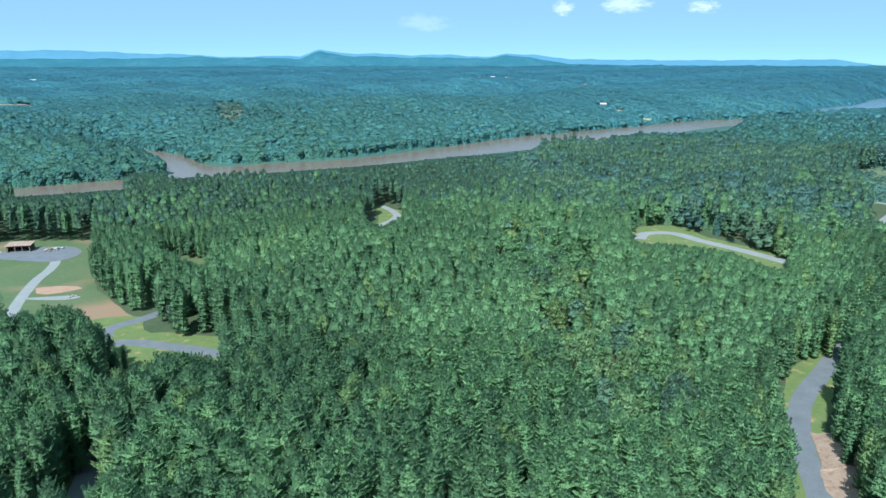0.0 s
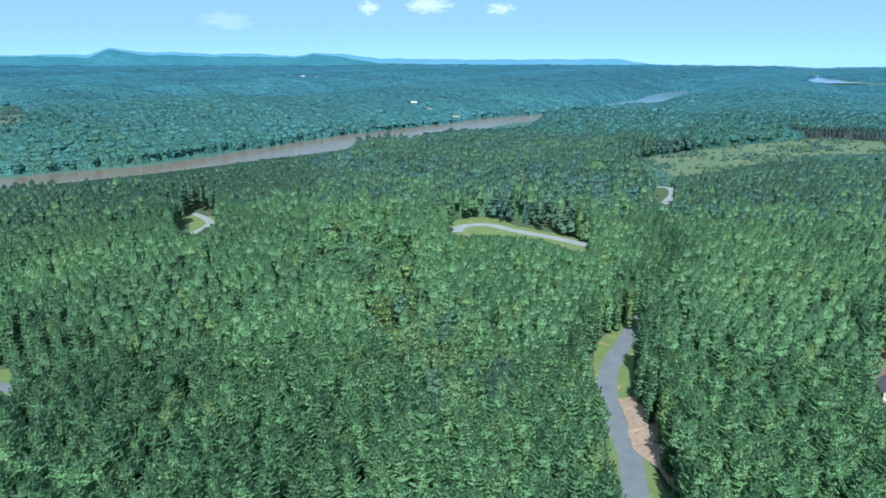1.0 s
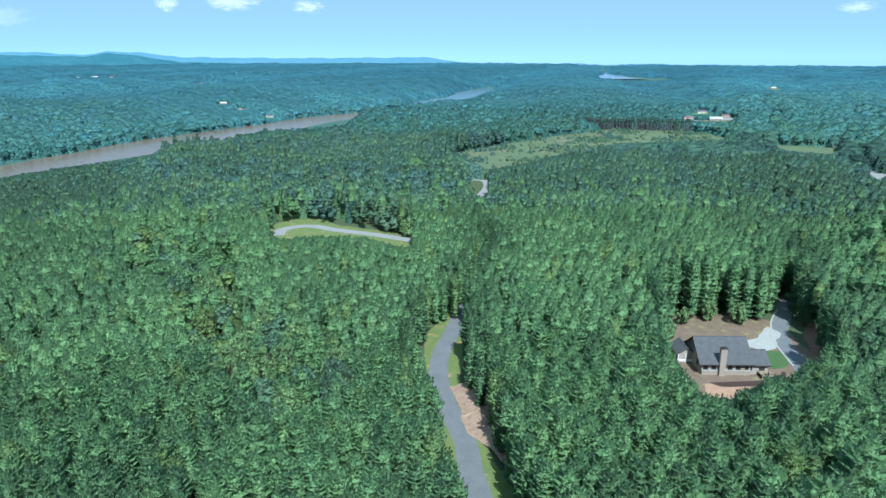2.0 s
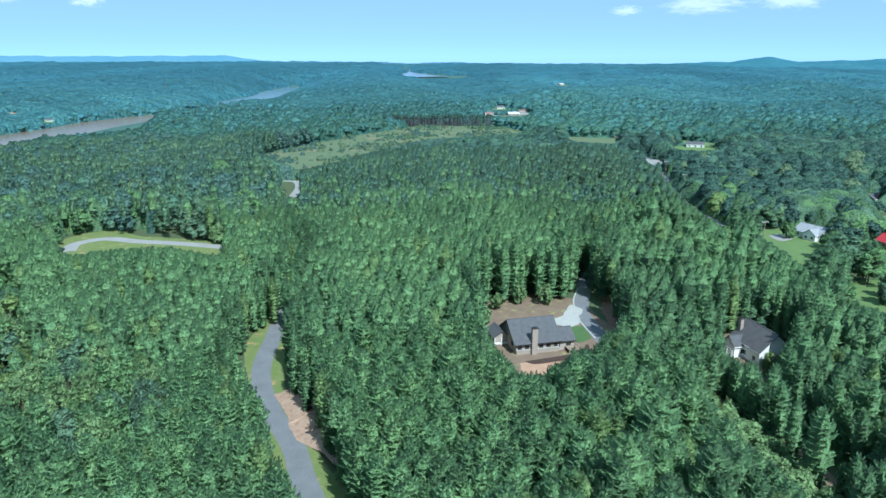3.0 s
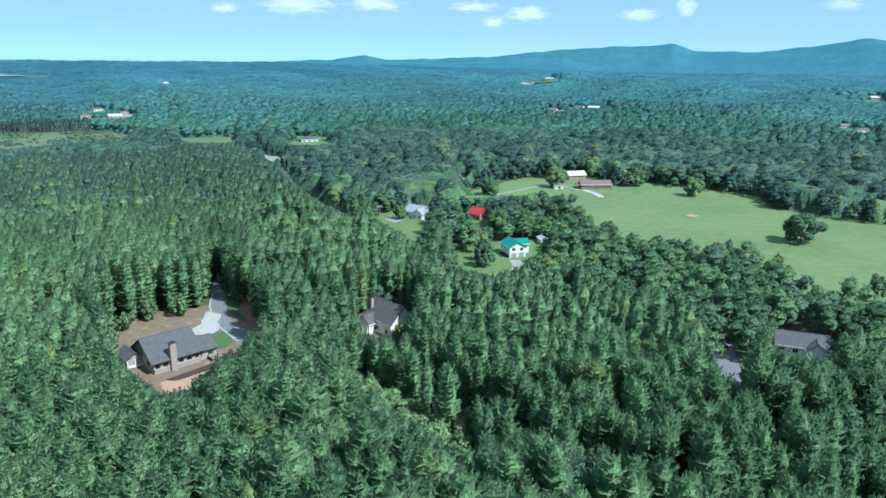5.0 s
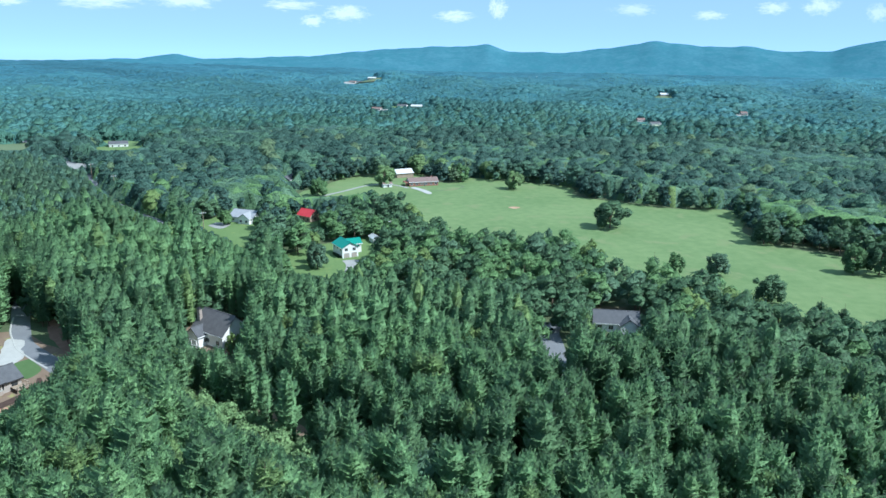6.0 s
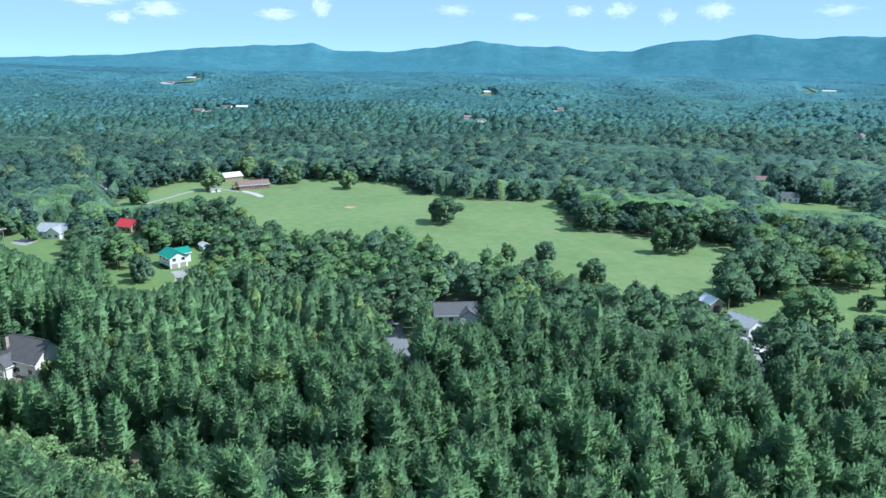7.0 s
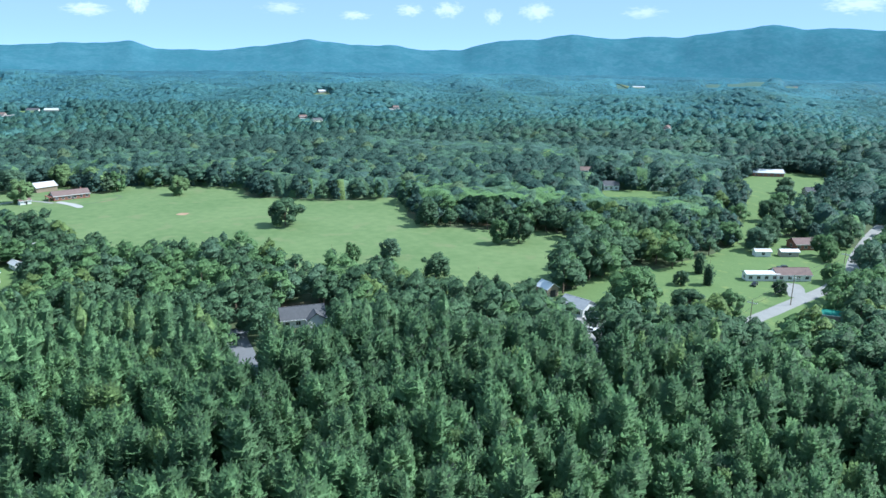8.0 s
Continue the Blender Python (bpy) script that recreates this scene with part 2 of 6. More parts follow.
# ---------------------------------------------------------------- mesh helpers
def mesh_of(name, verts, faces, mats, index=None, flat=True):
    """A mesh from arrays of corners and of equal-sided faces."""
    verts, faces = np.asarray(verts, np.float32), np.asarray(faces, np.int32)
    me = bpy.data.meshes.new(name)
    n, k = faces.shape
    me.vertices.add(len(verts))
    me.vertices.foreach_set("co", verts.ravel())
    me.loops.add(n * k)
    me.loops.foreach_set("vertex_index", faces.ravel())
    me.polygons.add(n)
    me.polygons.foreach_set("loop_start", np.arange(0, n * k, k, dtype=np.int32))
    me.polygons.foreach_set("loop_total", np.full(n, k, np.int32))
    for m in mats:
        me.materials.append(m)
    if index is not None:
        me.polygons.foreach_set("material_index", np.asarray(index, np.int32))
    me.polygons.foreach_set("use_smooth", np.full(n, not flat))
    me.update(calc_edges=True)
    return me


def inside(x, y, poly):
    """Which points lie in a polygon."""
    c = np.zeros(np.shape(x), bool)
    for (ax, ay), (bx, by) in zip(poly, poly[1:] + poly[:1]):
        if ay != by:
            c ^= ((ay > y) != (by > y)) & (x < (bx - ax) * (y - ay) / (by - ay) + ax)
    return c


def spline(points, step):
    """A smooth line through points, in even steps."""
    p = np.array([points[0], *points, points[-1]], float)
    out = []
    for i in range(1, len(p) - 2):
        a, b, c, d = p[i - 1:i + 3]
        n = max(2, int(np.hypot(*(c - b)) / step))
        for t in np.arange(n) / n:
            out.append(0.5 * (2 * b + (c - a) * t + (2 * a - 5 * b + 4 * c - d) * t * t + (3 * b - a - 3 * c + d) * t ** 3))
    return np.array(out + [p[-1]])


def ribbon(name, points, width, material, lift, label, category, step=3.0, wob=0.0, sides=5):
    """A road or verge that lies on the ground along a line."""
    line = spline(points, step)
    tang = np.gradient(line, axis=0)
    tang /= np.linalg.norm(tang, axis=1)[:, None] + 1e-9
    nor = np.stack([tang[:, 1], -tang[:, 0]], 1)
    s = np.arange(len(line))
    wl = width / 2 * (1 + wob * (np.sin(s * 0.7) * 0.5 + np.sin(s * 0.31 + 1) * 0.5))
    wr = width / 2 * (1 + wob * (np.sin(s * 0.53 + 2) * 0.5 + np.sin(s * 0.23) * 0.5))
    rows = []
    for u in np.linspace(-1, 1, sides):
        q = line + nor * (np.where(u < 0, wl, wr) * u)[:, None]
        crown = lift * (1 if abs(u) < 1 else 0.6)
        rows.append(np.column_stack([q, terrain(q[:, 0], q[:, 1]) + crown]))
    n = len(line)
    v = np.concatenate(rows)
    f = [(j * n + i, j * n + i + 1, (j + 1) * n + i + 1, (j + 1) * n + i) for j in range(sides - 1) for i in range(n - 1)]
    ob = new(name, mesh_of(name, v, [q[::-1] for q in f], [material], flat=False))
    return tagged(ob, label, category, kind="structure")


def patch(name, poly, material, lift, label, category, step=4.0, wob=1.5, grow=0.0):
    """A piece of open ground: a sheet draped on the terrain inside a rough-edged outline."""
    line = spline(poly + poly[:1], step)[:-1]
    s = np.arange(len(line))
    c = line.mean(0)
    away = line - c
    away /= np.linalg.norm(away, axis=1)[:, None] + 1e-9
    line = line + away * (grow + wob * (np.sin(s * 1.7) * 0.5 + np.sin(s * 0.61 + 2) * 0.7))[:, None]
    bm = bmesh.new()
    ring = [bm.verts.new((x, y, 0)) for x, y in line]
    es = [bm.edges.new((a, b)) for a, b in zip(ring, ring[1:] + ring[:1])]
    bmesh.ops.triangle_fill(bm, edges=es, use_beauty=True)
    lo, hi = line.min(0), line.max(0)
    for axis in (0, 1):
        cell = max(step * 2, (hi[axis] - lo[axis]) / 60)
        for v in np.arange(lo[axis] + cell, hi[axis], cell):
            no = (1, 0, 0) if axis == 0 else (0, 1, 0)
            bmesh.ops.bisect_plane(bm, geom=bm.verts[:] + bm.edges[:] + bm.faces[:], plane_co=Vector(no) * v, plane_no=no, dist=0.001)
    co = np.array([v.co[:] for v in bm.verts])
    z = terrain(co[:, 0], co[:, 1]) + lift
    for v, h in zip(bm.verts, z):
        v.co.z = h
    bmesh.ops.recalc_face_normals(bm, faces=bm.faces[:])
    if sum(f.normal.z for f in bm.faces) < 0:
        bmesh.ops.reverse_faces(bm, faces=bm.faces[:])
    me = bpy.data.meshes.new(name)
    bm.to_mesh(me)
    bm.free()
    me.materials.append(material)
    return tagged(new(name, me), label, category, kind="structure")


def ground_z(x, y):
    return float(terrain(x, y))

# ---------------------------------------------------------------- ground, water, far ranges
RAD = [0.0]
while RAD[-1] < 4940:
    RAD.append(min(4950, RAD[-1] + max(5.0, RAD[-1] * 0.024)))
RAD, ANG = np.array(RAD), np.radians(np.arange(0, 360, 1.2))
rr, aa = np.meshgrid(RAD, ANG, indexing="ij")
gx, gy = rr * np.sin(aa), rr * np.cos(aa)
gv = np.stack([gx, gy, terrain(gx, gy)], -1).reshape(-1, 3)
na = len(ANG)
ii, jj = np.meshgrid(np.arange(len(RAD) - 1), np.arange(na), indexing="ij")
j2 = (jj + 1) % na
gf = np.stack([ii * na + jj, ii * na + j2, (ii + 1) * na + j2, (ii + 1) * na + jj], -1).reshape(-1, 4)[:, ::-1]
# blue-green floor beyond 640 m, coloured to blend with the haze-coloured woods above
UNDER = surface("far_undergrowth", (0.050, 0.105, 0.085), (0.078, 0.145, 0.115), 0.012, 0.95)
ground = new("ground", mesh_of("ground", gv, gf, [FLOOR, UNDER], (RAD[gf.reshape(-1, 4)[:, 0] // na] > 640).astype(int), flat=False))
tagged(ground, "rolling forest floor of leaf litter and pine straw", "ground", kind="structure")


def water(name, line, half, z, material, label):
    line = spline(line, 40)
    t = np.gradient(line, axis=0)
    t /= np.linalg.norm(t, axis=1)[:, None]
    nor = np.stack([t[:, 1], -t[:, 0]], 1) * half
    n = len(line)
    v = np.concatenate([np.column_stack([line + nor, np.full(n, z)]), np.column_stack([line - nor, np.full(n, z)])])
    f = [(i, n + i, n + i + 1, i + 1) for i in range(n - 1)]
    return tagged(new(name, mesh_of(name, v, f, [material])), label, "water", kind="structure")


water("water_river", RIVER[:11], 125, RIVER_Z, WATER, "wide muddy brown river with wooded banks")
# same muddy river, but here the sky's blue is put into the base colour
water("water_river_reach", RIVER[10:], 110, RIVER_Z + 0.02, LAKE, "pale blue reach of the river, sky blue in its base colour")
water("water_inlet", INLET, 50, RIVER_Z + 0.04, WATER, "muddy creek mouth joining the river")
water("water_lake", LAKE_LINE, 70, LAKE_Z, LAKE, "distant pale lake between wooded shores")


def mountain_range(name, az, el, foot, top, label, seed, material=RANGE):
    """A wooded range: ridge heights along the compass, spurs and rounded flanks towards the viewer."""
    a = np.arange(az[0], az[-1], 0.2)
    e = np.interp(a, az, el)
    e = np.convolve(np.pad(e, 2, mode="edge"), np.array([1, 1, 4, 1, 1]) / 8, mode="valid")
    e = e + 0.035 * np.sin(a * 2.3 + seed) * np.sin(a * 0.7) + 0.008 * np.sin(a * 5.7)
    ridge = 85 + top * np.tan(np.radians(e))
    us = np.linspace(0, 1.35, 16)
    rows = []
    for u in us:
        wav = np.sin(a * 0.5 + seed) * np.sin(a * 0.33 + u * 2.2) + 0.5 * np.sin(a * 0.9 + u * 4 + seed)
        d = np.minimum(foot + (top - foot) * u + wav * 12 * np.sin(np.pi * min(u, 1)), 4960)
        x, y = d * np.sin(np.radians(a)), d * np.cos(np.radians(a))
        base = terrain(x, y) - 6
        prof = math.sin(min(u, 1) * math.pi / 2) ** 1.3 if u <= 1 else 1 - (u - 1) * 0.7
        h = base + np.maximum(ridge - base, 0) * prof * (1 + 0.05 * wav * math.sin(math.pi * min(u, 1)))
        rows.append(np.column_stack([x, y, h]))
    n = len(a)
    f = [(j * n + i, (j + 1) * n + i, (j + 1) * n + i + 1, j * n + i + 1) for j in range(len(us) - 1) for i in range(n - 1)]
    return tagged(new(name, mesh_of(name, np.concatenate(rows), [q[::-1] for q in f], [material], flat=False)), label, "mountain range", kind="structure")


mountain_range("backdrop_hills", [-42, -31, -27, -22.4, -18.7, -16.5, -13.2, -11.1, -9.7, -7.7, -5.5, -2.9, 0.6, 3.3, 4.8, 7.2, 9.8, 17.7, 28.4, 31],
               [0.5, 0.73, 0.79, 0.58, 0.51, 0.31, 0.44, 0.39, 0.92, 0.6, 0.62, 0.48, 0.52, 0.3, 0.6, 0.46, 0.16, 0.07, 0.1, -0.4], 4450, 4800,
               "low hills along the horizon, summer haze in their blue colour", 1, RANGE_PALE)
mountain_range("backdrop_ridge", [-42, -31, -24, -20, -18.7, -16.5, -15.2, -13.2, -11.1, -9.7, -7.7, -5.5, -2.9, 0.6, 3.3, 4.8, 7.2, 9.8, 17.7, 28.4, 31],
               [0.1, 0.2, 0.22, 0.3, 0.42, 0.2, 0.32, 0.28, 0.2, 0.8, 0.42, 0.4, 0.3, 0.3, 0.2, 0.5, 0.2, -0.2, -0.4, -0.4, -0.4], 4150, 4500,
               "wooded ridge with haze in its blue-green colour before the paler hills", 2)
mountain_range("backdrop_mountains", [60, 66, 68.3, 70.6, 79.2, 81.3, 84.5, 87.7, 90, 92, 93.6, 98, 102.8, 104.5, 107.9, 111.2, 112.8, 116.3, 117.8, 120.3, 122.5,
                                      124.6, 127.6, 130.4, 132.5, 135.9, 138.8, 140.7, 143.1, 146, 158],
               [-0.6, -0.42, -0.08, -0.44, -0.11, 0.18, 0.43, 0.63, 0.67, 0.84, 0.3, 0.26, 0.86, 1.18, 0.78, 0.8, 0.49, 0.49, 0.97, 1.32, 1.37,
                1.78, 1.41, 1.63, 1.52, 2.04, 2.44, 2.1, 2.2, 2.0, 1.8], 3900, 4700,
               "long wooded mountain range, haze in its blue-green colour", 4)

# clouds: soft flat puffs of the sky's backdrop
CLOUDM = bpy.data.materials.new("cloud_vapour")
CLOUDM.use_nodes = True
cn, cl = CLOUDM.node_tree.nodes, CLOUDM.node_tree.links
cn.remove(cn["Principled BSDF"])
co, info, cnoise = cn.new("ShaderNodeTexCoord"), cn.new("ShaderNodeObjectInfo"), cn.new("ShaderNodeTexNoise")
cnoise.noise_dimensions = "4D"
cnoise.inputs["Scale"].default_value, cnoise.inputs["Detail"].default_value, cnoise.inputs["Roughness"].default_value = 2.6, 7, 0.70
cmul = cn.new("ShaderNodeMath")
cmul.operation, cmul.inputs[1].default_value = "MULTIPLY", 40
cl.new(info.outputs["Random"], cmul.inputs[0])
cl.new(cmul.outputs[0], cnoise.inputs["W"])
cl.new(co.outputs["Object"], cnoise.inputs["Vector"])
cgrad = cn.new("ShaderNodeTexGradient")
cgrad.gradient_type = "SPHERICAL"
cl.new(co.outputs["Object"], cgrad.inputs["Vector"])
cadd = cn.new("ShaderNodeMath")
cadd.operation, cadd.inputs[1].default_value = "MULTIPLY_ADD", 2.3
cl.new(cnoise.outputs[0], cadd.inputs[0])
cl.new(cgrad.outputs["Fac"], cadd.inputs[2])
cramp = cn.new("ShaderNodeValToRGB")
cramp.color_ramp.elements[0].position, cramp.color_ramp.elements[1].position = 0.40, 1.0
cshift = cn.new("ShaderNodeMath")
cshift.operation, cshift.inputs[1].default_value = "SUBTRACT", 0.95
cl.new(cadd.outputs[0], cshift.inputs[0])
cl.new(cshift.outputs[0], cramp.inputs[0])
cedge = cn.new("ShaderNodeMath")
cedge.operation = "MULTIPLY"
csoft = cn.new("ShaderNodeMath")
csoft.operation, csoft.use_clamp, csoft.inputs[1].default_value = "MULTIPLY", True, 4.0
cl.new(cgrad.outputs["Fac"], csoft.inputs[0])
cl.new(cramp.outputs[0], cedge.inputs[0])
cl.new(csoft.outputs[0], cedge.inputs[1])
cem, ctr, cmix = cn.new("ShaderNodeEmission"), cn.new("ShaderNodeBsdfTransparent"), cn.new("ShaderNodeMixShader")
cem.inputs[0].default_value, cem.inputs[1].default_value = (0.86, 0.95, 1.0, 1), 0.62
# how thick the vapour is: each cloud's own colour alpha
cthick = cn.new("ShaderNodeMath")
cthick.operation = "MULTIPLY"
cl.new(cedge.outputs[0], cthick.inputs[0])
cl.new(info.outputs["Alpha"], cthick.inputs[1])
cl.new(cthick.outputs[0], cmix.inputs[0])
cl.new(ctr.outputs[0], cmix.inputs[1])
cl.new(cem.outputs[0], cmix.inputs[2])
cl.new(cmix.outputs[0], cn["Material Output"].inputs[0])
CLOUDS = [(9.07, 3.9, 1.1, 0.75), (13.6, 4.1, 2.6, 0.8), (19.1, 3.8, 1.6, 0.55), (-1.6, 2.9, 2.6, 0.9), (58.3, 3.25, 1.5, 0.5), (63.6, 3.6, 4.0, 0.9),
          (69.3, 3.7, 3.0, 0.95), (78.5, 2.4, 1.2, 0.6), (76.9, 3.5, 2.6, 0.55), (81.1, 3.0, 2.2, 0.9), (89.3, 2.9, 2.0, 0.6), (92.6, 3.5, 1.0, 1.1),
          (102.7, 3.4, 2.2, 0.6), (108.1, 2.95, 1.6, 0.45), (112.3, 3.4, 1.4, 0.6), (115.2, 3.5, 1.5, 0.85), (118.7, 3.0, 0.9, 0.8), (122.0, 3.4, 1.8, 0.95),
          (129.9, 3.35, 2.0, 0.6), (143.9, 3.7, 2.8, 0.8)]
cloud_mesh = mesh_of("cloud", [(-1, -1, 0), (1, -1, 0), (1, 1, 0), (-1, 1, 0)], [(0, 1, 2, 3)], [CLOUDM])
for caz, cel, cw, ch in CLOUDS:
    a, e = radians(caz), radians(cel)
    eye = Vector((0, 0, 85))
    way = Vector((math.sin(a) * math.cos(e), math.cos(a) * math.cos(e), math.sin(e)))
    ob = new("cloud", cloud_mesh)
    ob.matrix_world = look(eye + way * 4900, eye) @ Matrix.Diagonal((4900 * math.tan(radians(cw)), 4900 * math.tan(radians(ch)), 1, 1))
    ob.visible_shadow = False
    ob.color = (1, 1, 1, 0.32 if caz < 0 else 0.95 if caz < 20 else 0.75 if caz < 95 else 0.5 if caz in (102.7, 118.7, 129.9) else 0.66)
    tagged(ob, "small white fair-weather cloud with soft ragged edges", "cloud", "clouds over the horizon", "structure")

# ---------------------------------------------------------------- roads and open ground
ROAD_A = [(54, 68), (60, 88), (67, 105), (71, 115), (76, 126), (81, 143), (87, 158), (95, 171), (107, 185), (118, 198), (140, 222), (163, 246), (168, 270), (150, 297), (139, 317), (126, 336), (117, 352), (103, 352), (96, 340)]
ROAD_C = [(-66, 92), (-71, 110), (-74, 127), (-78, 139), (-90, 156), (-108, 180), (-110, 198), (-101, 207), (-85, 204), (-65, 197), (-48, 186)]
SITE_ROAD = [(-104, 200), (-110, 218), (-103, 228), (-96, 240)]
SITE_DRIVE = [(-140, 208), (-150, 231), (-157, 249), (-164, 272), (-167, 288), (-172, 302), (-182, 313)]
ROAD_D = [(268, 434), (273, 426), (262, 405), (241, 380), (224, 359), (190, 315), (168, 270)]
ROAD_GAP = [(-38, 424), (-30, 408), (-27, 392), (-34, 372), (-48, 352)]
DRIVE_1 = [(262, 172), (240, 158), (222, 148), (204, 137), (194, 130), (185, 119), (177, 109), (166, 98)]
COUNTY = [(700, 440), (600, 350), (508, 275), (431, 227), (383, 187), (352, 154), (319, 126), (288, 96)]
ROAD_8 = [(140, -176), (158, -188), (164, -206), (169, -226), (174, -246), (184, -272), (202, -302), (223, -341), (238, -372)]
DRIVE_3 = [(220, -31), (212, -29), (200, -29), (184, -28), (170, -26)]
# treeless slit only, no lane laid, so that deep shade falls below the yard
YARD_GAP = [(158, -122), (150, -116), (135, -108), (118, -98), (102, -90)]
LANE = [(200, 76), (182, 67), (165, 56), (155, 45), (145, 33), (137, 25), (128, 12), (118, -4)]

SITE = [(-235, 330), (-171, 336), (-150, 292), (-142, 270), (-118, 240), (-104, 226), (-112, 216), (-126, 205), (-150, 200), (-215, 250)]
CLEAR_C = [(-126, 310), (-112, 306), (-98, 292), (-106, 282), (-122, 292)]
GAP_C = [(-44, 420), (-22, 404), (-24, 380), (-36, 352), (-66, 336), (-70, 346), (-46, 366), (-38, 384)]
CLEAR_CROAD = [(-118, 224), (-104, 229), (-94, 213), (-66, 208), (-58, 190), (-74, 178), (-96, 190), (-110, 205)]
CLEAR_B = [(90, 350), (111, 368), (128, 360), (131, 342), (156, 298), (146, 286), (128, 306), (114, 322), (94, 328)]
CLEAR_H1 = [(160, 150), (168, 157), (181, 156), (193, 148), (201, 140), (196, 128), (188, 117), (176, 105), (160, 98), (146, 98), (134, 99), (131, 106), (140, 118), (150, 132)]
CLEAR_H2 = [(188, 82), (200, 89), (212, 82), (213, 66), (206, 60), (198, 63), (191, 70)]
FIELD = [(430, 62), (485, 46), (490, 22), (479, 6), (503, -4), (489, -42), (469, -75), (439, -73), (407, -121), (403, -156), (352, -141), (327, -148),
         (309, -168), (300, -190), (281, -199), (262, -190), (228, -160), (206, -138), (190, -112), (209, -96), (231, -90), (250, -64), (292, -44), (304, -22),
         (316, 8), (340, 26), (385, 46)]
LAWN_UP = [(414, 100), (422, 106), (485, 86), (511, 67), (498, 52), (453, 54), (428, 68)]
LAWN_G = [(262, 74), (284, 76), (304, 68), (324, 52), (326, 34), (301, 34), (273, 40), (262, 58)]
LAWN_5 = [(349, 138), (372, 126), (366, 112), (343, 98), (290, 84), (296, 98), (311, 106), (328, 124)]
LAWN_8 = [(205, -140), (216, -166), (224, -187), (218, -206), (228, -241), (236, -260), (248, -275), (238, -300), (212, -312), (186, -280), (172, -257), (150, -214), (146, -196), (152, -170), (158, -140), (176, -126)]
LAWN_HILL = [(357, -392), (386, -440), (384, -482), (350, -484), (316, -440), (292, -395), (262, -345), (244, -300), (258, -282), (290, -330), (329, -362)]
LAWN_10 = [(369, -279), (378, -300), (352, -335), (338, -322), (354, -276)]
FIELD_E = [(325, 565), (405, 604), (521, 647), (613, 664), (680, 600), (650, 520), (587, 522), (517, 540), (434, 512), (359, 474), (296, 460), (290, 500)]
FIELD_F = [(634, 466), (672, 410), (622, 374), (600, 426)]
FIELD_G = [(700, 366), (690, 306), (632, 308)]
FIELD_H = [(545, 318), (548, 292), (512, 276), (506, 288)]
SLOPE = [(-440, 1370), (-392, 1400), (-285, 1060), (-276, 945), (-320, 1010), (-370, 1180)]
BARN_YARD = [(488, 62), (514, 60), (524, 38), (512, 26), (490, 28)]
RED_YARD = [(352, 88), (366, 92), (376, 84), (372, 72), (356, 70), (346, 76)]
STAND = [(560, 686), (574, 706), (630, 668), (690, 612), (668, 588), (640, 620), (612, 645)]
GAP_W = [(-84, 152), (-74, 150), (-73, 166), (-73, 182), (-70, 196), (-80, 202), (-90, 182), (-88, 160)]
YOUNG = [(153, 61), (144, 49), (136, 38), (128, 27), (121, 30), (129, 42), (137, 53), (145, 64)]
OPEN = [STAND, BARN_YARD, RED_YARD, SITE, CLEAR_C, GAP_C, CLEAR_CROAD, CLEAR_B, CLEAR_H1, CLEAR_H2, FIELD, LAWN_UP, LAWN_G, LAWN_5, LAWN_8, LAWN_HILL, LAWN_10, YOUNG, GAP_W, FIELD_E, FIELD_F, FIELD_G, FIELD_H, SLOPE]
ROADS = [(ROAD_A[:9], 7.0), (ROAD_A[8:], 1.2), (ROAD_C[:3], 3.6), (ROAD_C[2:6], 0.8), (ROAD_C[5:], 3.6), (SITE_ROAD, 6), (SITE_DRIVE, 5), (ROAD_D[:4], 3.5), (ROAD_D[3:], 0.6), (ROAD_GAP, 4.5), (DRIVE_1[:3], 0.8), (DRIVE_1[2:], 4.2), (COUNTY, 4.4), (ROAD_8, 6), (DRIVE_3, 4.5), (LANE, 4), (YARD_GAP, 2.6)]

patch("ground_site", SITE, PLOT, 0.06, "mown building plot with patches of bare clay", "clearing", grow=3.0)
patch("ground_glade", CLEAR_C, PLOT, 0.06, "small clearing of grass and bare clay among pines", "clearing", grow=3.0)
patch("ground_gap", GAP_C, VERGE, 0.07, "grassy gap beside a woodland road", "clearing", grow=3.0)
patch("ground_verge_corner", CLEAR_CROAD, VERGE, 0.07, "grassy road corner in the woods", "clearing", grow=3.0)
patch("ground_turnaround", CLEAR_B, VERGE, 0.07, "grass round a turning circle in the pines", "clearing", grow=3.0)
patch("ground_house_clearing", CLEAR_H1, STRAW, 0.06, "brown pine-straw clearing round a house", "clearing", grow=3.0)
patch("ground_yard", CLEAR_H2, STRAW, 0.06, "small shaded yard in the pines", "yard", grow=3.0)
patch("ground_pasture", FIELD, GRASS, 0.09, "broad open green pasture", "pasture", 8, grow=3.0)
patch("ground_barn_yard", BARN_YARD, GRASS, 0.14, "grassy yard round the barn", "yard")
patch("ground_red_yard", RED_YARD, LAWN, 0.1, "small yard round the red-roofed house", "yard")
patch("ground_upper_lawn", LAWN_UP, GRASS, 0.12, "mown lawn above the pasture", "lawn")
patch("ground_lawn", LAWN_G, LAWN, 0.07, "mown lawn round a white house", "lawn", grow=3.0)
patch("ground_front_lawn", LAWN_5, LAWN, 0.07, "sunny front lawn beside the road", "lawn", grow=3.0)
patch("ground_village_lawn", LAWN_8, LAWN, 0.07, "open lawns between scattered houses", "lawn", grow=3.0)
patch("ground_hill_lawn", LAWN_HILL, LAWN, 0.12, "sloping lawn below a long house", "lawn", 8, grow=3.0)
patch("ground_far_lawn", LAWN_10, LAWN, 0.12, "strip of lawn by a white house", "lawn")
patch("ground_gap_strip", GAP_W, VERGE, 0.06, "rough grassy strip with bare soil between two pine stands", "clearing", grow=1.0)
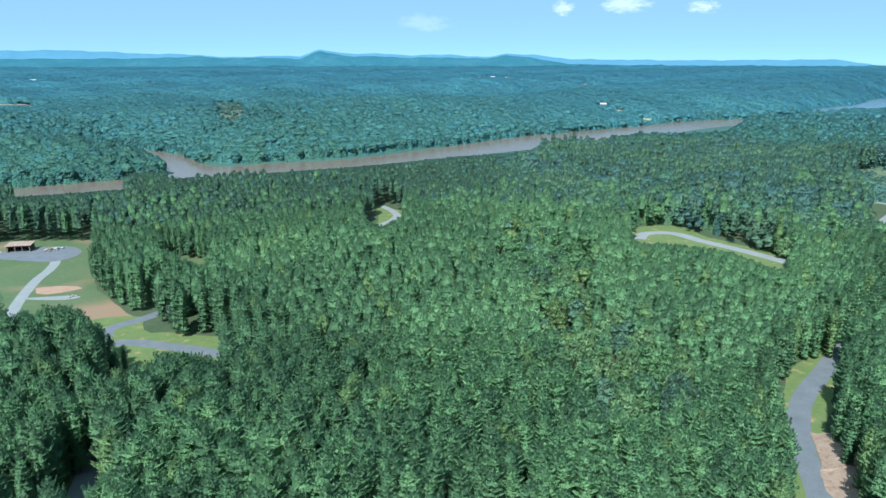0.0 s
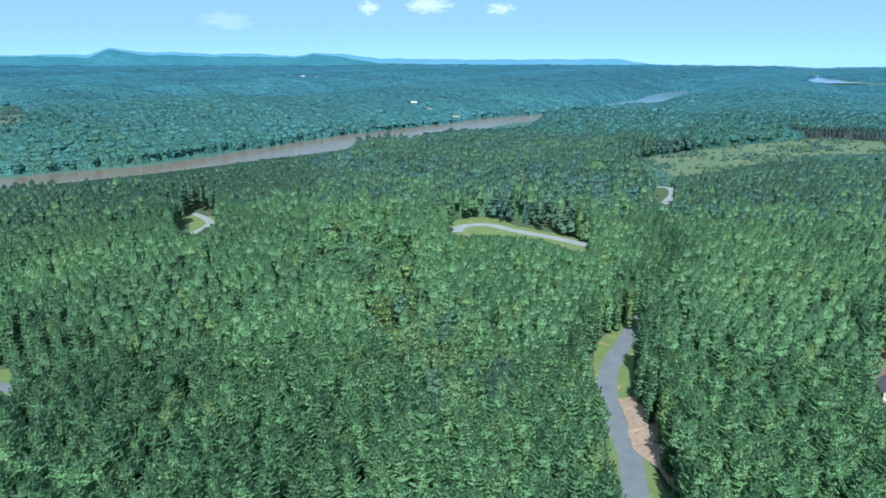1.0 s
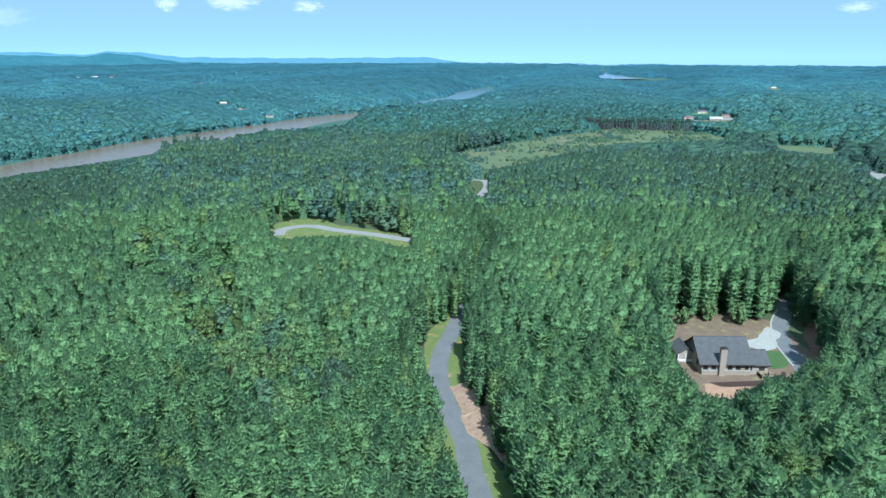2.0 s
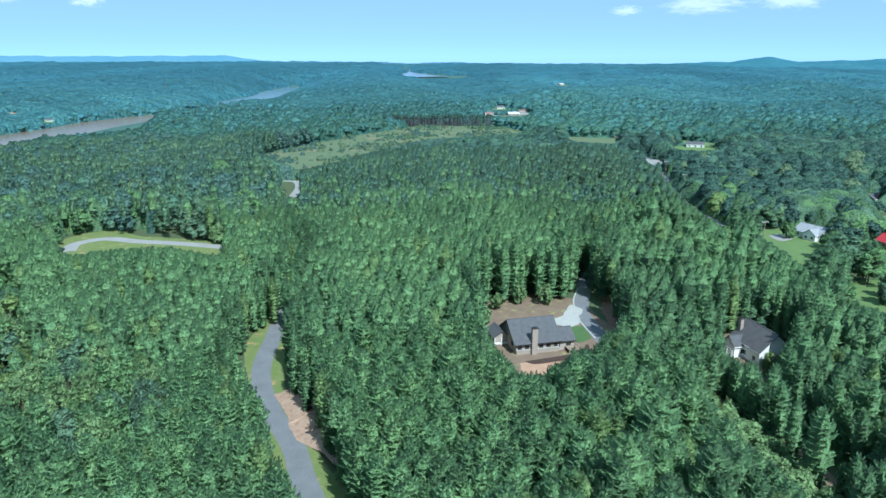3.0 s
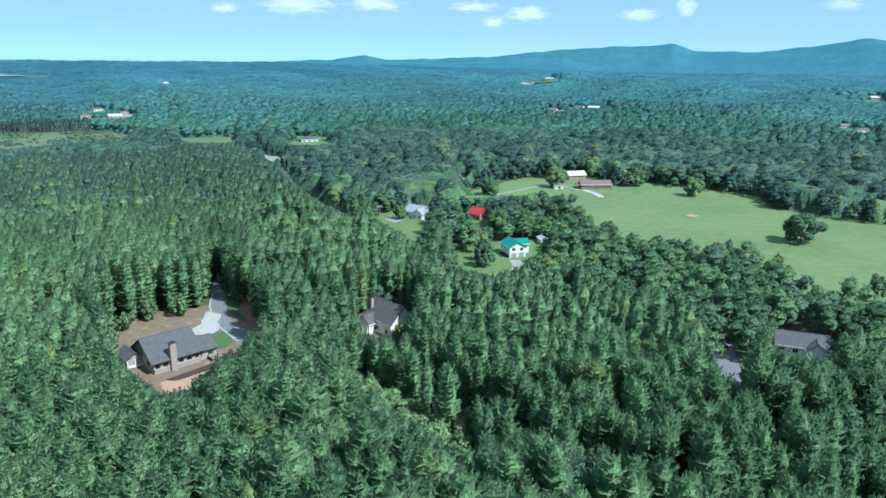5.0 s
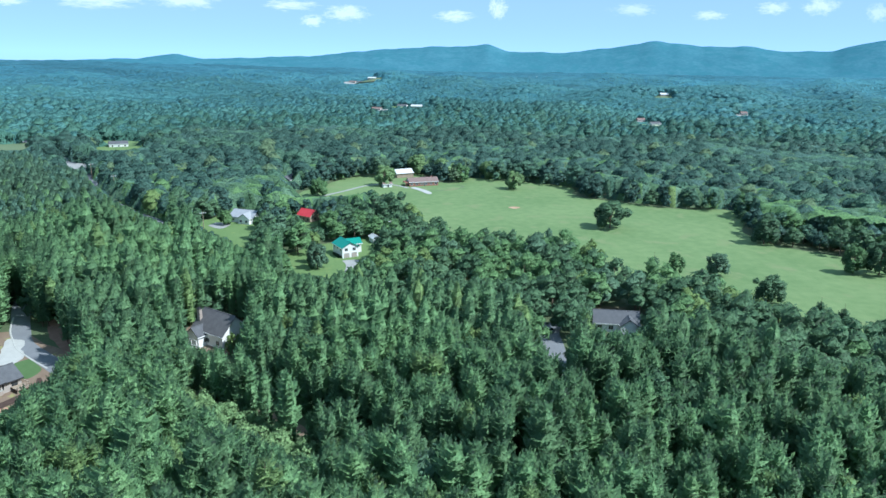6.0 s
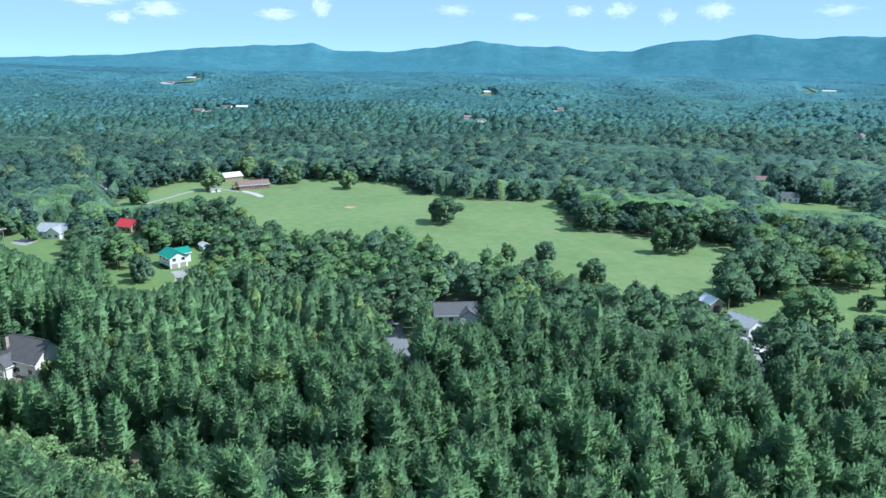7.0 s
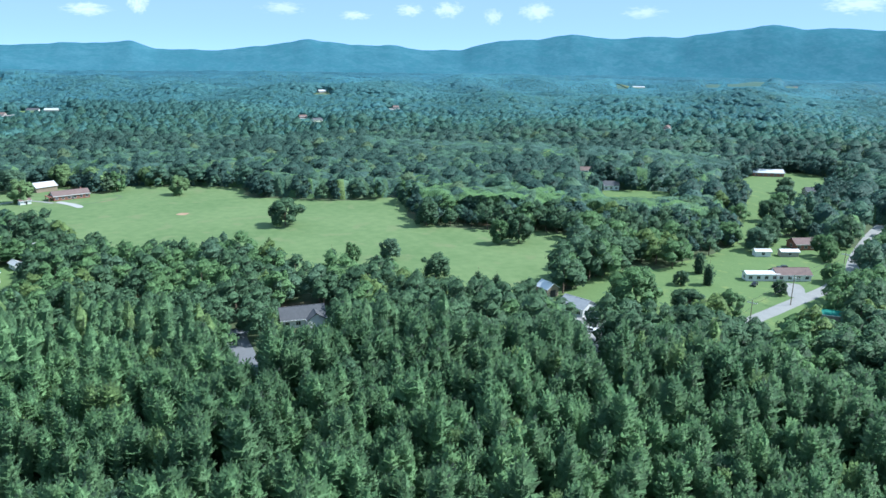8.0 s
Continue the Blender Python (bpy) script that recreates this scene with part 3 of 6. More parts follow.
patch("ground_young_growth", YOUNG, VERGE, 0.06, "rough grass strip with young trees", "clearing", grow=2.0)
patch("ground_meadow", FIELD_E, MEADOW, 0.3, "dry grassy clearing on the hilltop", "meadow", 10)
patch("ground_hay_field", FIELD_F, MEADOW, 0.3, "pale hay field", "field", 8)
patch("ground_small_field", FIELD_G, GRASS, 0.3, "small green field by a white house", "field", 8)
patch("ground_bare_lot", FIELD_H, PALE_ROAD, 0.2, "pale bare lot at the roadside", "lot")
patch("ground_slope", SLOPE, HILL_GRASS, 0.9, "grassy strip down a far hillside", "clearing", 20)
ribbon("road_verge", ROAD_A[:10], 13, VERGE, 0.05, "grassy verges along the woodland road", "verge", wob=0.25)
ribbon("road_main", ROAD_A, 5.4, ASPHALT, 0.10, "winding grey asphalt road through the pines", "road")
ribbon("road_turnaround", ROAD_A[13:], 6.6, PALE_ROAD, 0.14, "pale turning circle at the end of the road", "road")
ribbon("road_corner", ROAD_C, 5.5, ASPHALT, 0.11, "grey asphalt road bending through the trees", "road")
ribbon("road_spur", SITE_ROAD, 5.0, ASPHALT, 0.13, "short paved spur to the building plot", "road")
ribbon("road_site_drive", SITE_DRIVE, 4.2, PALE_ROAD, 0.12, "pale concrete driveway to the building plot", "driveway")
ribbon("road_upper", ROAD_D, 5.5, PALE_ROAD, 0.12, "pale lane between pine stands", "road")
ribbon("road_gap", ROAD_GAP, 4.5, PALE_ROAD, 0.12, "pale lane showing in a gap of the pines", "road")
ribbon("road_drive", DRIVE_1, 5.6, ASPHALT, 0.12, "grey paved lane in front of the house", "driveway")
ribbon("road_county", COUNTY, 7.0, ASPHALT, 0.14, "straight county road lined with poles", "road")
ribbon("road_village", ROAD_8, 5.5, PALE_ROAD, 0.12, "pale road past scattered houses", "road")
ribbon("road_drive_parking", DRIVE_3, 6.5, ASPHALT, 0.12, "grey parking pad in the trees", "driveway")
ribbon("road_lane", LANE, 3.2, STRAW, 0.10, "dirt lane along the edge of tall pines", "lane")

# open ground and water kept in the camera's sight by lowering trees before them: level and outline
VISTAS = [
    (0.5, [(372, -296), (388, -294), (391, -308), (374, -312)]), (0, [(369, -282), (376, -300), (352, -332), (341, -322), (355, -279)]),
    (1.5, [(436, -319), (450, -319), (450, -333), (436, -333)]), (0.5, [(205, -137), (215, -137), (215, -146), (205, -146)]),
    (2.2, [(357, 74), (371, 74), (371, 87), (357, 87)]),
    (1.5, [(470, 112), (482, 112), (482, 122), (470, 122)]),
    (3.2, [(494, 262), (461, 240), (420, 209), (384, 180), (352, 152), (340, 143), (336, 146), (348, 158), (380, 187), (416, 216), (458, 246), (490, 266)]),
    (8, [(154, 60), (145, 48), (137, 37), (129, 26), (122, 29), (130, 41), (138, 52), (146, 63)]),
    (0, [(92, 348), (111, 368), (126, 359), (125, 341), (150, 294), (140, 284), (131, 313), (114, 327), (94, 330)]),
    (0, [(-112, 220), (-105, 227), (-66, 199), (-66, 192), (-77, 196), (-103, 205)]),
    (0, [(-216, 334), (-172, 336), (-142, 270), (-109, 234), (-104, 224), (-112, 220), (-136, 243), (-148, 231), (-154, 231)]),
    (2.5, [(-38, 416), (-24, 412), (-22, 384), (-32, 358), (-42, 369)]),
    (3, [(-130, 315), (-102, 299), (-100, 282), (-112, 290)]),
    (0, [(167, 152), (180, 154), (199, 139), (186, 115), (175, 110), (160, 111), (143, 108), (141, 114), (153, 137)]),
    (0, [(192, 73), (194, 81), (206, 87), (218, 82), (213, 70), (199, 67)]), (1.5, [(154, -212), (150, -222), (143, -222), (145, -211)]),
    (0, [(271, 72), (293, 69), (312, 60), (320, 41), (317, 35), (272, 45), (267, 57)]),
    (0, [(349, 136), (364, 127), (386, 124), (384, 110), (343, 100), (291, 87), (311, 102)]),
    (0, [(374, 88), (382, 77), (353, 70), (346, 81)]),
    (0, [(214, -25), (222, -32), (193, -30), (190, -26)]),
    (1.5, [(232, -44), (228, -63), (208, -60), (206, -46), (216, -42)]),
    (0, [(221, -146), (218, -152), (204, -143), (207, -137)]),
    (0, [(196, -139), (194, -150), (186, -149), (158, -128), (154, -121), (171, -131)]),
    (0, [(167, -185), (173, -210), (166, -217), (177, -251), (169, -244), (160, -215), (163, -193)]),
    (0, [(261, 433), (276, 427), (257, 394), (240, 372), (236, 380)]),
    (-25, [(-370, 581), (-330, 624), (-292, 642), (-281, 621), (-369, 580)]),
    (-25, [(-294, 739), (-316, 813), (-234, 781), (-123, 832), (11, 964), (50, 984), (70, 937), (127, 918), (-89, 762), (-200, 700), (-266, 680)]),
    (-25, [(66, 1011), (156, 1083), (307, 1224), (396, 1313), (599, 1410), (437, 1122), (308, 1116), (151, 946), (103, 920), (76, 940)]),
    (-25, [(976, 1702), (1076, 1756), (1495, 2262), (1567, 2447), (1192, 2013)]),
    (13, [(1830, 1950), (1900, 2180), (2390, 2720), (2960, 3390), (3020, 3350), (2450, 2680), (2000, 2140), (1880, 1910)]),
    (0, [(-77, 121), (-71, 121), (-71, 132), (-77, 134)]), (12, [(-82, 160), (-74, 162), (-72, 192), (-82, 196)]),
    (0, [(184, 113), (194, 127), (206, 138), (217, 146), (219, 142), (207, 132), (197, 121), (188, 111)]),
    (0, [(331, 567), (405, 604), (521, 647), (613, 660), (668, 597), (643, 516), (587, 525), (517, 547), (434, 522), (359, 484), (303, 468)]),
    (0, [(422, 105), (485, 84), (511, 65), (498, 55), (453, 56), (428, 70)]),
    (0, [(496, 54), (514, 48), (518, 34), (500, 34)]),
    (0, [(638, 463), (667, 407), (616, 378), (605, 426)]),
    (0, [(540, 312), (542, 294), (512, 282)]),
    (0, [(700, 362), (683, 308), (636, 310)]),
]

# far homes: place, length and turn
HAMLETS = [(136, 2900, 30, 10), (190, 2880, 34, 20), (246, 2860, 26, 0), (375, 1330, 14, 20), (330, 1500, 16, 0), (467, 2413, 22, 30), (872, 1988, 24, 10), (-1400, 2480, 24, 40),
           (770, 690, 15, -30), (849, 738, 17, -20), (790, 661, 20, -40), (823, 673, 16, -10), (652, 318, 20, -60), (1586, 1165, 22, 0), (1889, 284, 26, 60), (1800, 250, 28, 70), (1757, 218, 24, 80),
           (1065, 126, 18, 70), (1201, 99, 20, 80), (1181, 74, 22, 85), (1020, -252, 14, 100), (948, -253, 18, 110), (1295, -357, 18, 100), (1119, -433, 12, 90), (3400, -300, 60, 90), (3300, -345, 50, 95),
           (1938, -1948, 60, 50), (1837, -1950, 55, 45), (1828, -2020, 80, 50), (1613, -1954, 55, 40), (1700, -1361, 45, 52), (1626, -1362, 40, 48), (654, -595, 12, 120)]
for hk, (hx, hy, hw_, _) in enumerate(HAMLETS):
    hd = math.hypot(hx, hy)
    cx_, cy_ = hx - hx / hd * hw_ * 0.8, hy - hy / hd * hw_ * 0.8
    ring = [(cx_ + hw_ * 1.2 * math.cos(k * 0.785) * (1 + 0.2 * math.sin(k * 2.1 + hx)), cy_ + hw_ * 1.2 * math.sin(k * 0.785)) for k in range(8)]
    OPEN.append(ring)
    if hd < 2000:
        VISTAS.append((ground_z(cx_, cy_) + 1.0, ring))
    VISTAS.append((ground_z(hx, hy) + 0.5, [(hx + a, hy + b) for a, b in ((-hw_ / 2, -hw_ / 2), (hw_ / 2, -hw_ / 2), (hw_ / 2, hw_ / 2), (-hw_ / 2, hw_ / 2))]))
    patch("ground_glade", ring, (LAWN, MEADOW, PALE_ROAD)[hk % 3], 0.25 + hd * 0.0006, "small grassy glade round a distant house", "clearing", hw_ * 0.5, 1.0)
for k, ring in enumerate(([(-760, 1190), (-700, 1215), (-660, 1195), (-690, 1170)], [(385, 1235), (405, 1240), (400, 1200), (380, 1190)], [(330, 1400), (352, 1392), (340, 1370), (322, 1378)])):
    OPEN.append(ring)
    VISTAS.append((ground_z(*ring[0]), ring))
    patch("ground_clay_scar", ring, CLAY, 1.2, "bare red clay bank in the far woods", "bare ground", 12, 2.0)

# ---------------------------------------------------------------- trees
def kites(c, n, size, r, thin=(0.3, 0.55), along=None):
    """Leaf sprays: one bent four-cornered blade at each centre, facing about along n."""
    k = len(c)
    n = n / (np.linalg.norm(n, axis=1)[:, None] + 1e-9)
    t = np.cross(n, r.normal(size=(k, 3))) if along is None else along - n * (along * n).sum(1)[:, None]
    t /= np.linalg.norm(t, axis=1)[:, None] + 1e-9
    b = np.cross(n, t)
    s = (size * r.uniform(0.7, 1.3, k))[:, None]
    w = s * r.uniform(*thin, (k, 1))
    bend = n * s * r.uniform(-0.25, 0.25, (k, 1))
    return np.stack([c - t * s, c + b * w + bend, c + t * s, c - b * w * r.uniform(0.6, 1, (k, 1)) + bend], 1)


def formed(quads, mid, flat=1.0, least=-9.0, up=0.45):
    """Quads followed by the outward direction of the crown at their four corners."""
    d = (quads - np.array(mid)) * np.array([1, 1, flat])
    d[:, :, 2] = np.maximum(d[:, :, 2], least)
    d /= np.linalg.norm(d, axis=2)[:, :, None] + 1e-9
    d = d + np.array([0, 0, up])
    d /= np.linalg.norm(d, axis=2)[:, :, None] + 1e-9
    return np.concatenate([quads, d], 1)


def tube(path, radii, sides):
    """Quads of a tapered limb along a path."""
    path, out = np.array(path, float), []
    ang = np.arange(sides) / sides * 2 * np.pi
    rings = []
    for i, p in enumerate(path):
        d = path[min(i + 1, len(path) - 1)] - path[max(i - 1, 0)]
        d /= np.linalg.norm(d)
        u = np.cross(d, (0.3, 0.9, 0.1))
        u /= np.linalg.norm(u)
        v = np.cross(d, u)
        rings.append(p + radii[i] * (np.cos(ang)[:, None] * u + np.sin(ang)[:, None] * v))
    for a, b in zip(rings, rings[1:]):
        for k in range(sides):
            out.append((a[k], a[(k + 1) % sides], b[(k + 1) % sides], b[k]))
    return np.array(out)


RINGS = {7: (0.0, 0.3, 0.6, 0.8, 0.93, 0.995), 6: (0.04, 0.52, 0.82, 0.985), 5: (0.3, 0.74, 0.985)}


def dome(levels, radii, sides, r, wobble=0.16):
    """A lumpy closed crown body: rings of corners at the given heights and radii."""
    rings = []
    turn = r.uniform(0, 6.28)
    for k, (z, q) in enumerate(zip(levels, radii)):
        a = np.arange(sides) / sides * 2 * np.pi + turn + 0.5 * k * 2 * np.pi / sides
        rr = q * (1 + r.uniform(-wobble, wobble, sides))
        rings.append(np.stack([np.cos(a) * rr, np.sin(a) * rr, z + r.uniform(-wobble, wobble, sides) * max(q, 0.3) * 0.5], 1))
    return np.array([(a[i], a[(i + 1) % sides], b[(i + 1) % sides], b[i]) for a, b in zip(rings, rings[1:]) for i in range(sides)])


def pine_radius(u, r0):
    return r0 * np.sqrt(1 - np.clip((u - 0.30) / 0.70, 0, 1) ** 1.75) * np.minimum(1, 0.6 + 0.6 * u)


def pine(seed, tiers, boughs, core, limbs, r0=2.5, low=(0.16, 0.34), tufts=True):
    """Crown and trunk of a pine 18 m high, as arrays of quads: whorls of flat boughs that end in upright tufts."""
    r = np.random.default_rng(seed)
    h0, h1 = 18 * r.uniform(*low), 18.0
    lean = r.normal(0, 0.25, 2)
    quads, forms = [], []
    for k in range(tiers):
        u = 1 - (1 - (k + 0.5 + r.normal(0, 0.12)) / tiers) ** 1.12
        u = min(max(u, 0.02), 0.985)
        n = max(3, round(boughs * (1 - 0.45 * u)))
        turn = r.uniform(0, 6.28)
        for i in range(n):
            a = turn + (i + r.uniform(-0.28, 0.28)) / n * 6.283
            out, side = np.array([math.cos(a), math.sin(a), 0]), np.array([-math.sin(a), math.cos(a), 0])
            q = float(pine_radius(np.array(u), r0)) * r.uniform(0.72, 1.22)
            base = np.array([lean[0] * u, lean[1] * u, h0 + (h1 - h0) * u])
            rise = q * (r.uniform(0.0, 0.22) + 0.55 * u * u)
            w = q * r.uniform(0.27, 0.43)
            mid = base + out * q * r.uniform(0.5, 0.66) + np.array([0, 0, rise * 0.35 - 0.12 * w])
            tip = base + out * q + np.array([0, 0, rise])
            quads.append((base + out * q * 0.08 - np.array([0, 0, 0.1 * q]), mid + side * w, tip, mid - side * w * r.uniform(0.8, 1.1)))
            f = out * (0.85 - 0.35 * u) + np.array([0, 0, 0.75 + 0.4 * u]) + r.normal(0, 0.16, 3)
            forms.append([f - out * 0.25, f + side * 0.25, f, f - side * 0.25])
            if tufts:
                t = r.uniform(0.38, 0.62) * (0.75 + 0.1 * r0)
                c, up = tip - out * 0.18 * q, np.array([0, 0, 1.0]) + out * r.uniform(0.0, 0.6)
                s1 = side * math.cos(1.2 * k + i) + out * math.sin(1.2 * k + i)
                quads.append((c - up * t * 0.5, c + s1 * t * 0.55 + up * t * 0.25, c + up * t * 1.15, c - s1 * t * 0.55 + up * t * 0.2))
                forms.append([f, f, f + np.array([0, 0, 0.3]), f])
    quads, forms = np.array(quads), np.array(forms)
    forms /= np.linalg.norm(forms, axis=2)[:, :, None]
    crown = [np.concatenate([quads, forms], 1)]
    if core:
        us = np.array(RINGS[core])
        body = dome(h0 + (h1 - h0) * us, (0.62 if tiers > 7 else 0.74) * pine_radius(us, r0), core, r, 0.2)
        crown.append(formed(body, (0, 0, h1 - 4.5), 0.55, 0.0, 0.8))
    wood = [tube([(0, 0, -0.6), (0.1, 0, h0), (lean[0], lean[1], h1 - 1)], [0.19, 0.14, 0.03], 5 if limbs else 3)]
    for k in range(limbs):
        b, t = r.uniform(0, 6.28), r.uniform(0.0, 0.7)
        q1 = float(pine_radius(np.array(t), r0)) * 0.8
        zz = h0 + (h1 - h0) * t
        wood.append(tube([(0, 0, zz - 0.5), (math.cos(b) * q1, math.sin(b) * q1, zz)], [0.05, 0.015], 3))
    return np.concatenate(crown), formed(np.concatenate(wood), (0, 0, 8), 0.0)


def broadleaf(seed, sprays, size, sides, limbs, h=15.0, r0=4.2, low=0.14, lobes=8, us=(-0.8, -0.2, 0.45, 0.97), fat=(0.30, 0.46)):
    """A rounded crown of many leafy billows on a forked trunk, as arrays of quads."""
    r = np.random.default_rng(seed)
    k = np.arange(lobes)
    up = np.clip(0.98 - 1.75 * (k + r.uniform(0.0, 0.6, lobes)) / lobes, -0.8, 1)
    la = k * 2.4 + r.uniform(0, 6.28) + r.normal(0, 0.25, lobes)
    ls = r0 * r.uniform(*fat, lobes)
    mid, tall = h * (0.5 + low / 2), h * (0.5 - low / 2)
    out = np.sqrt(1 - up ** 2) * r.uniform(0.45, 0.95, lobes)
    lc = np.stack([np.cos(la) * out * r0, np.sin(la) * out * r0, mid + up * (tall - ls * 0.8) * r.uniform(0.75, 1.08, lobes)], 1)
    which = r.integers(0, lobes, sprays)
    d = r.normal(size=(sprays, 3))
    d[:, 2] = d[:, 2] * 0.9 + 0.35
    d += 0.5 * (lc[which] - np.array([0, 0, mid])) / r0
    d /= np.linalg.norm(d, axis=1)[:, None]
    c = lc[which] + d * (ls[which] * r.uniform(0.88, 1.22, sprays))[:, None]
    crown = [kites(c, d + r.normal(0, 0.4, (sprays, 3)), size, r, (0.45, 0.8))]
    forms = [np.repeat(d[:, None, :], 4, axis=1)]
    us = np.array(us)
    for p, q in zip(lc, ls):
        b = dome(us * q, q * 0.97 * np.sqrt(1.01 - us ** 2), sides, r, 0.13)
        forms.append(b / (np.linalg.norm(b, axis=2)[:, :, None] + 1e-9))
        crown.append(b + p)
    crown, forms = np.concatenate(crown), np.concatenate(forms)
    whole = formed(crown, (0, 0, h * 0.4))
    own = forms * 0.42 + whole[:, 4:] * 0.7 + np.array([0, 0, 0.4])
    whole[:, 4:] = own / (np.linalg.norm(own, axis=2)[:, :, None] + 1e-9)
    wood = [tube([(0, 0, -0.6), (0.1, 0.05, h * 0.3), (0.3, 0.2, h * 0.75)], [0.36, 0.26, 0.06], 6 if limbs else 3)]
    for k in range(limbs):
        e = lc[k % lobes]
        wood.append(tube([(0.1, 0.05, h * 0.26), tuple(e * np.array([0.45, 0.45, 0.8])), tuple(e)], [0.15, 0.1, 0.03], 4))
    return whole, formed(np.concatenate(wood), (0, 0, h * 0.4), 0.0)


def clump(seed, sprays, size, rad, h, sides=5, levels=(0.0, 0.45, 0.97)):
    """A far crown: a lumpy dome with a few loose blades."""
    r = np.random.default_rng(seed)
    us = np.array(levels)
    body = dome(h * us, rad * np.sqrt(np.clip(1.03 - us ** 2.2, 0.02, 1)), sides, r, 0.14)
    d = r.normal(size=(sprays, 3))
    d[:, 2] = np.abs(d[:, 2]) + 0.1
    d /= np.linalg.norm(d, axis=1)[:, None]
    c = d * np.array([rad, rad, h * 0.62]) + np.array([0, 0, h * 0.38])
    return formed(np.concatenate([body, kites(c, d + r.normal(0, 0.3, (sprays, 3)), size, r, (0.4, 0.7))]), (0, 0, h * 0.35))


def quad_mesh(name, quads, mats, index=None):
    """A mesh of loose quads that keeps each one's crown direction."""
    q = np.asarray(quads, np.float32)
    co = np.ascontiguousarray(q[:, :4]).reshape(-1, 3)
    me = mesh_of(name, co, np.arange(len(co)).reshape(-1, 4), mats, index)
    me.attributes.new("crown_form", "FLOAT_VECTOR", "POINT").data.foreach_set("vector", np.ascontiguousarray(q[:, 4:]).ravel())
    return me


OUT_AZ = (-38, 152)


def sight_room(x, y, z):
    """Height that trees may reach without hiding open ground or water from the camera."""
    room = np.full(len(x), 60.0)
    az = np.arctan2(x, y)
    for level, poly in VISTAS:
        pa = [math.atan2(a, b) for a, b in poly]
        m = np.flatnonzero((az > min(pa)) & (az < max(pa)))
        far = max(math.hypot(a, b) for a, b in poly)
        d = np.hypot(x[m], y[m])
        m = m[(d < far) & (d > far * 0.45)]
        for k in np.arange(1.0, 1.75, 0.012):
            hit = inside(x[m] * k, y[m] * k, poly)
            room[m[hit]] = np.minimum(room[m[hit]], (85 + (level - 85) / k - z[m])[hit])
    return room


def scatter(step, lo, hi, seed, jitter=0.42):
    """Tree places on a jittered grid in a ring, clear of roads, open ground and water."""
    r = np.random.default_rng(seed)
    g = np.arange(-hi, hi, step)
    x, y = np.meshgrid(g, g)
    x, y = (x + r.uniform(-jitter, jitter, x.shape) * step).ravel(), (y + r.uniform(-jitter, jitter, y.shape) * step).ravel()
    d, az = np.hypot(x, y), np.degrees(np.arctan2(x, y))
    k = (d >= lo) & (d < hi) & (az > OUT_AZ[0]) & (az < OUT_AZ[1])
    x, y = x[k], y[k]
    ok = np.ones(len(x), bool)
    for poly in OPEN:
        ok &= ~inside(x, y, poly)
    for line, half in ROADS:
        if lo < 800:
            ok &= seg_dist(x, y, line) > half * (1 if lo < 400 else 0.9)
    z = terrain(x, y)
    wet = ((seg_dist(x, y, RIVER) < 190) | (seg_dist(x, y, INLET) < 90)) & (z < RIVER_Z - 0.2)
    wet |= (seg_dist(x, y, LAKE_LINE) < 140) & (z < LAKE_Z)
    k = ok & ~wet
    x, y, z = x[k], y[k], z[k]
    if lo > 2800:
        return x, y, z, r, np.full(len(x), 60.0)
    # trees that would block the camera's view are lowered or left out
    room = sight_room(x, y, z)
    k = room > 2.5
    return x[k], y[k], z[k], r, room[k]


VALLEY = [(21, 278), (30, 330), (66, 345), (62, 288), (48, 213), (54, 175), (58, 145), (43, 130), (31, 140), (26, 168), (28, 205)]


def pine_reach(az):
    return np.interp(az, [-42, -20, -5, 6, 12, 30, 33, 57, 61, 66, 70, 75, 80, 90, 100, 110, 120, 156],
                     [600, 690, 640, 480, 330, 345, 545, 560, 470, 385, 330, 268, 240, 200, 186, 182, 176, 172])


def wood_kind(x, y, r):
    """0 pine, 1 broadleaf."""
    d, az = np.hypot(x, y), np.degrees(np.arctan2(x, y))
    soft = r.normal(0, 9, len(x))
    pine_land = d + soft < pine_reach(az)
    hard = ~pine_land | (inside(x, y, VALLEY) & (r.uniform(size=len(x)) < 0.85))
    hard |= r.uniform(size=len(x)) < np.where(az > 75, 0.10, 0.035)
    # the mixed wood beyond the stands keeps scattered pines
    back = hard & ~inside(x, y, VALLEY) & (r.uniform(size=len(x)) < np.where(az < 33, 0.28, 0.0)) & ~pine_land
    return np.where(back, 0, hard.astype(int))


class Wood:
    """Collects many trees into one mesh of leaves and one of trunks."""

    def __init__(self):
        self.q, self.i = [], []

    def add(self, protos, x, y, z, size, slots, r, stretch=(0.94, 1.05), squat=1.0):
        pick = r.integers(0, len(protos), len(x))
        ang = r.uniform(0, 2 * np.pi, len(x))
        tall = size * r.uniform(*stretch, len(x)) * squat
        for k, p in enumerate(protos):
            m = pick == k
            if not m.any():
                continue
            c, s = (np.cos(ang[m]) * size[m])[:, None, None], (np.sin(ang[m]) * size[m])[:, None, None]
            px, py, pz = p[None, :, :, 0], p[None, :, :, 1], p[None, :, :, 2]
            v = np.stack([px * c - py * s, px * s + py * c, pz * tall[m][:, None, None]], -1)
            v[:, :, :4] += np.stack([x[m], y[m], z[m]], -1)[:, None, None, :]
            v[:, :, 4:] /= np.linalg.norm(v[:, :, 4:], axis=3)[:, :, :, None] + 1e-9
            self.q.append(v.reshape(-1, 8, 3).astype(np.float32))
            self.i.append(np.repeat(slots[m], len(p)))

    def build(self, name, mats, label, category):
        ob = new(name, quad_mesh(name, np.concatenate(self.q), mats, np.concatenate(self.i)))
        return tagged(ob, label, category, kind="stuff")


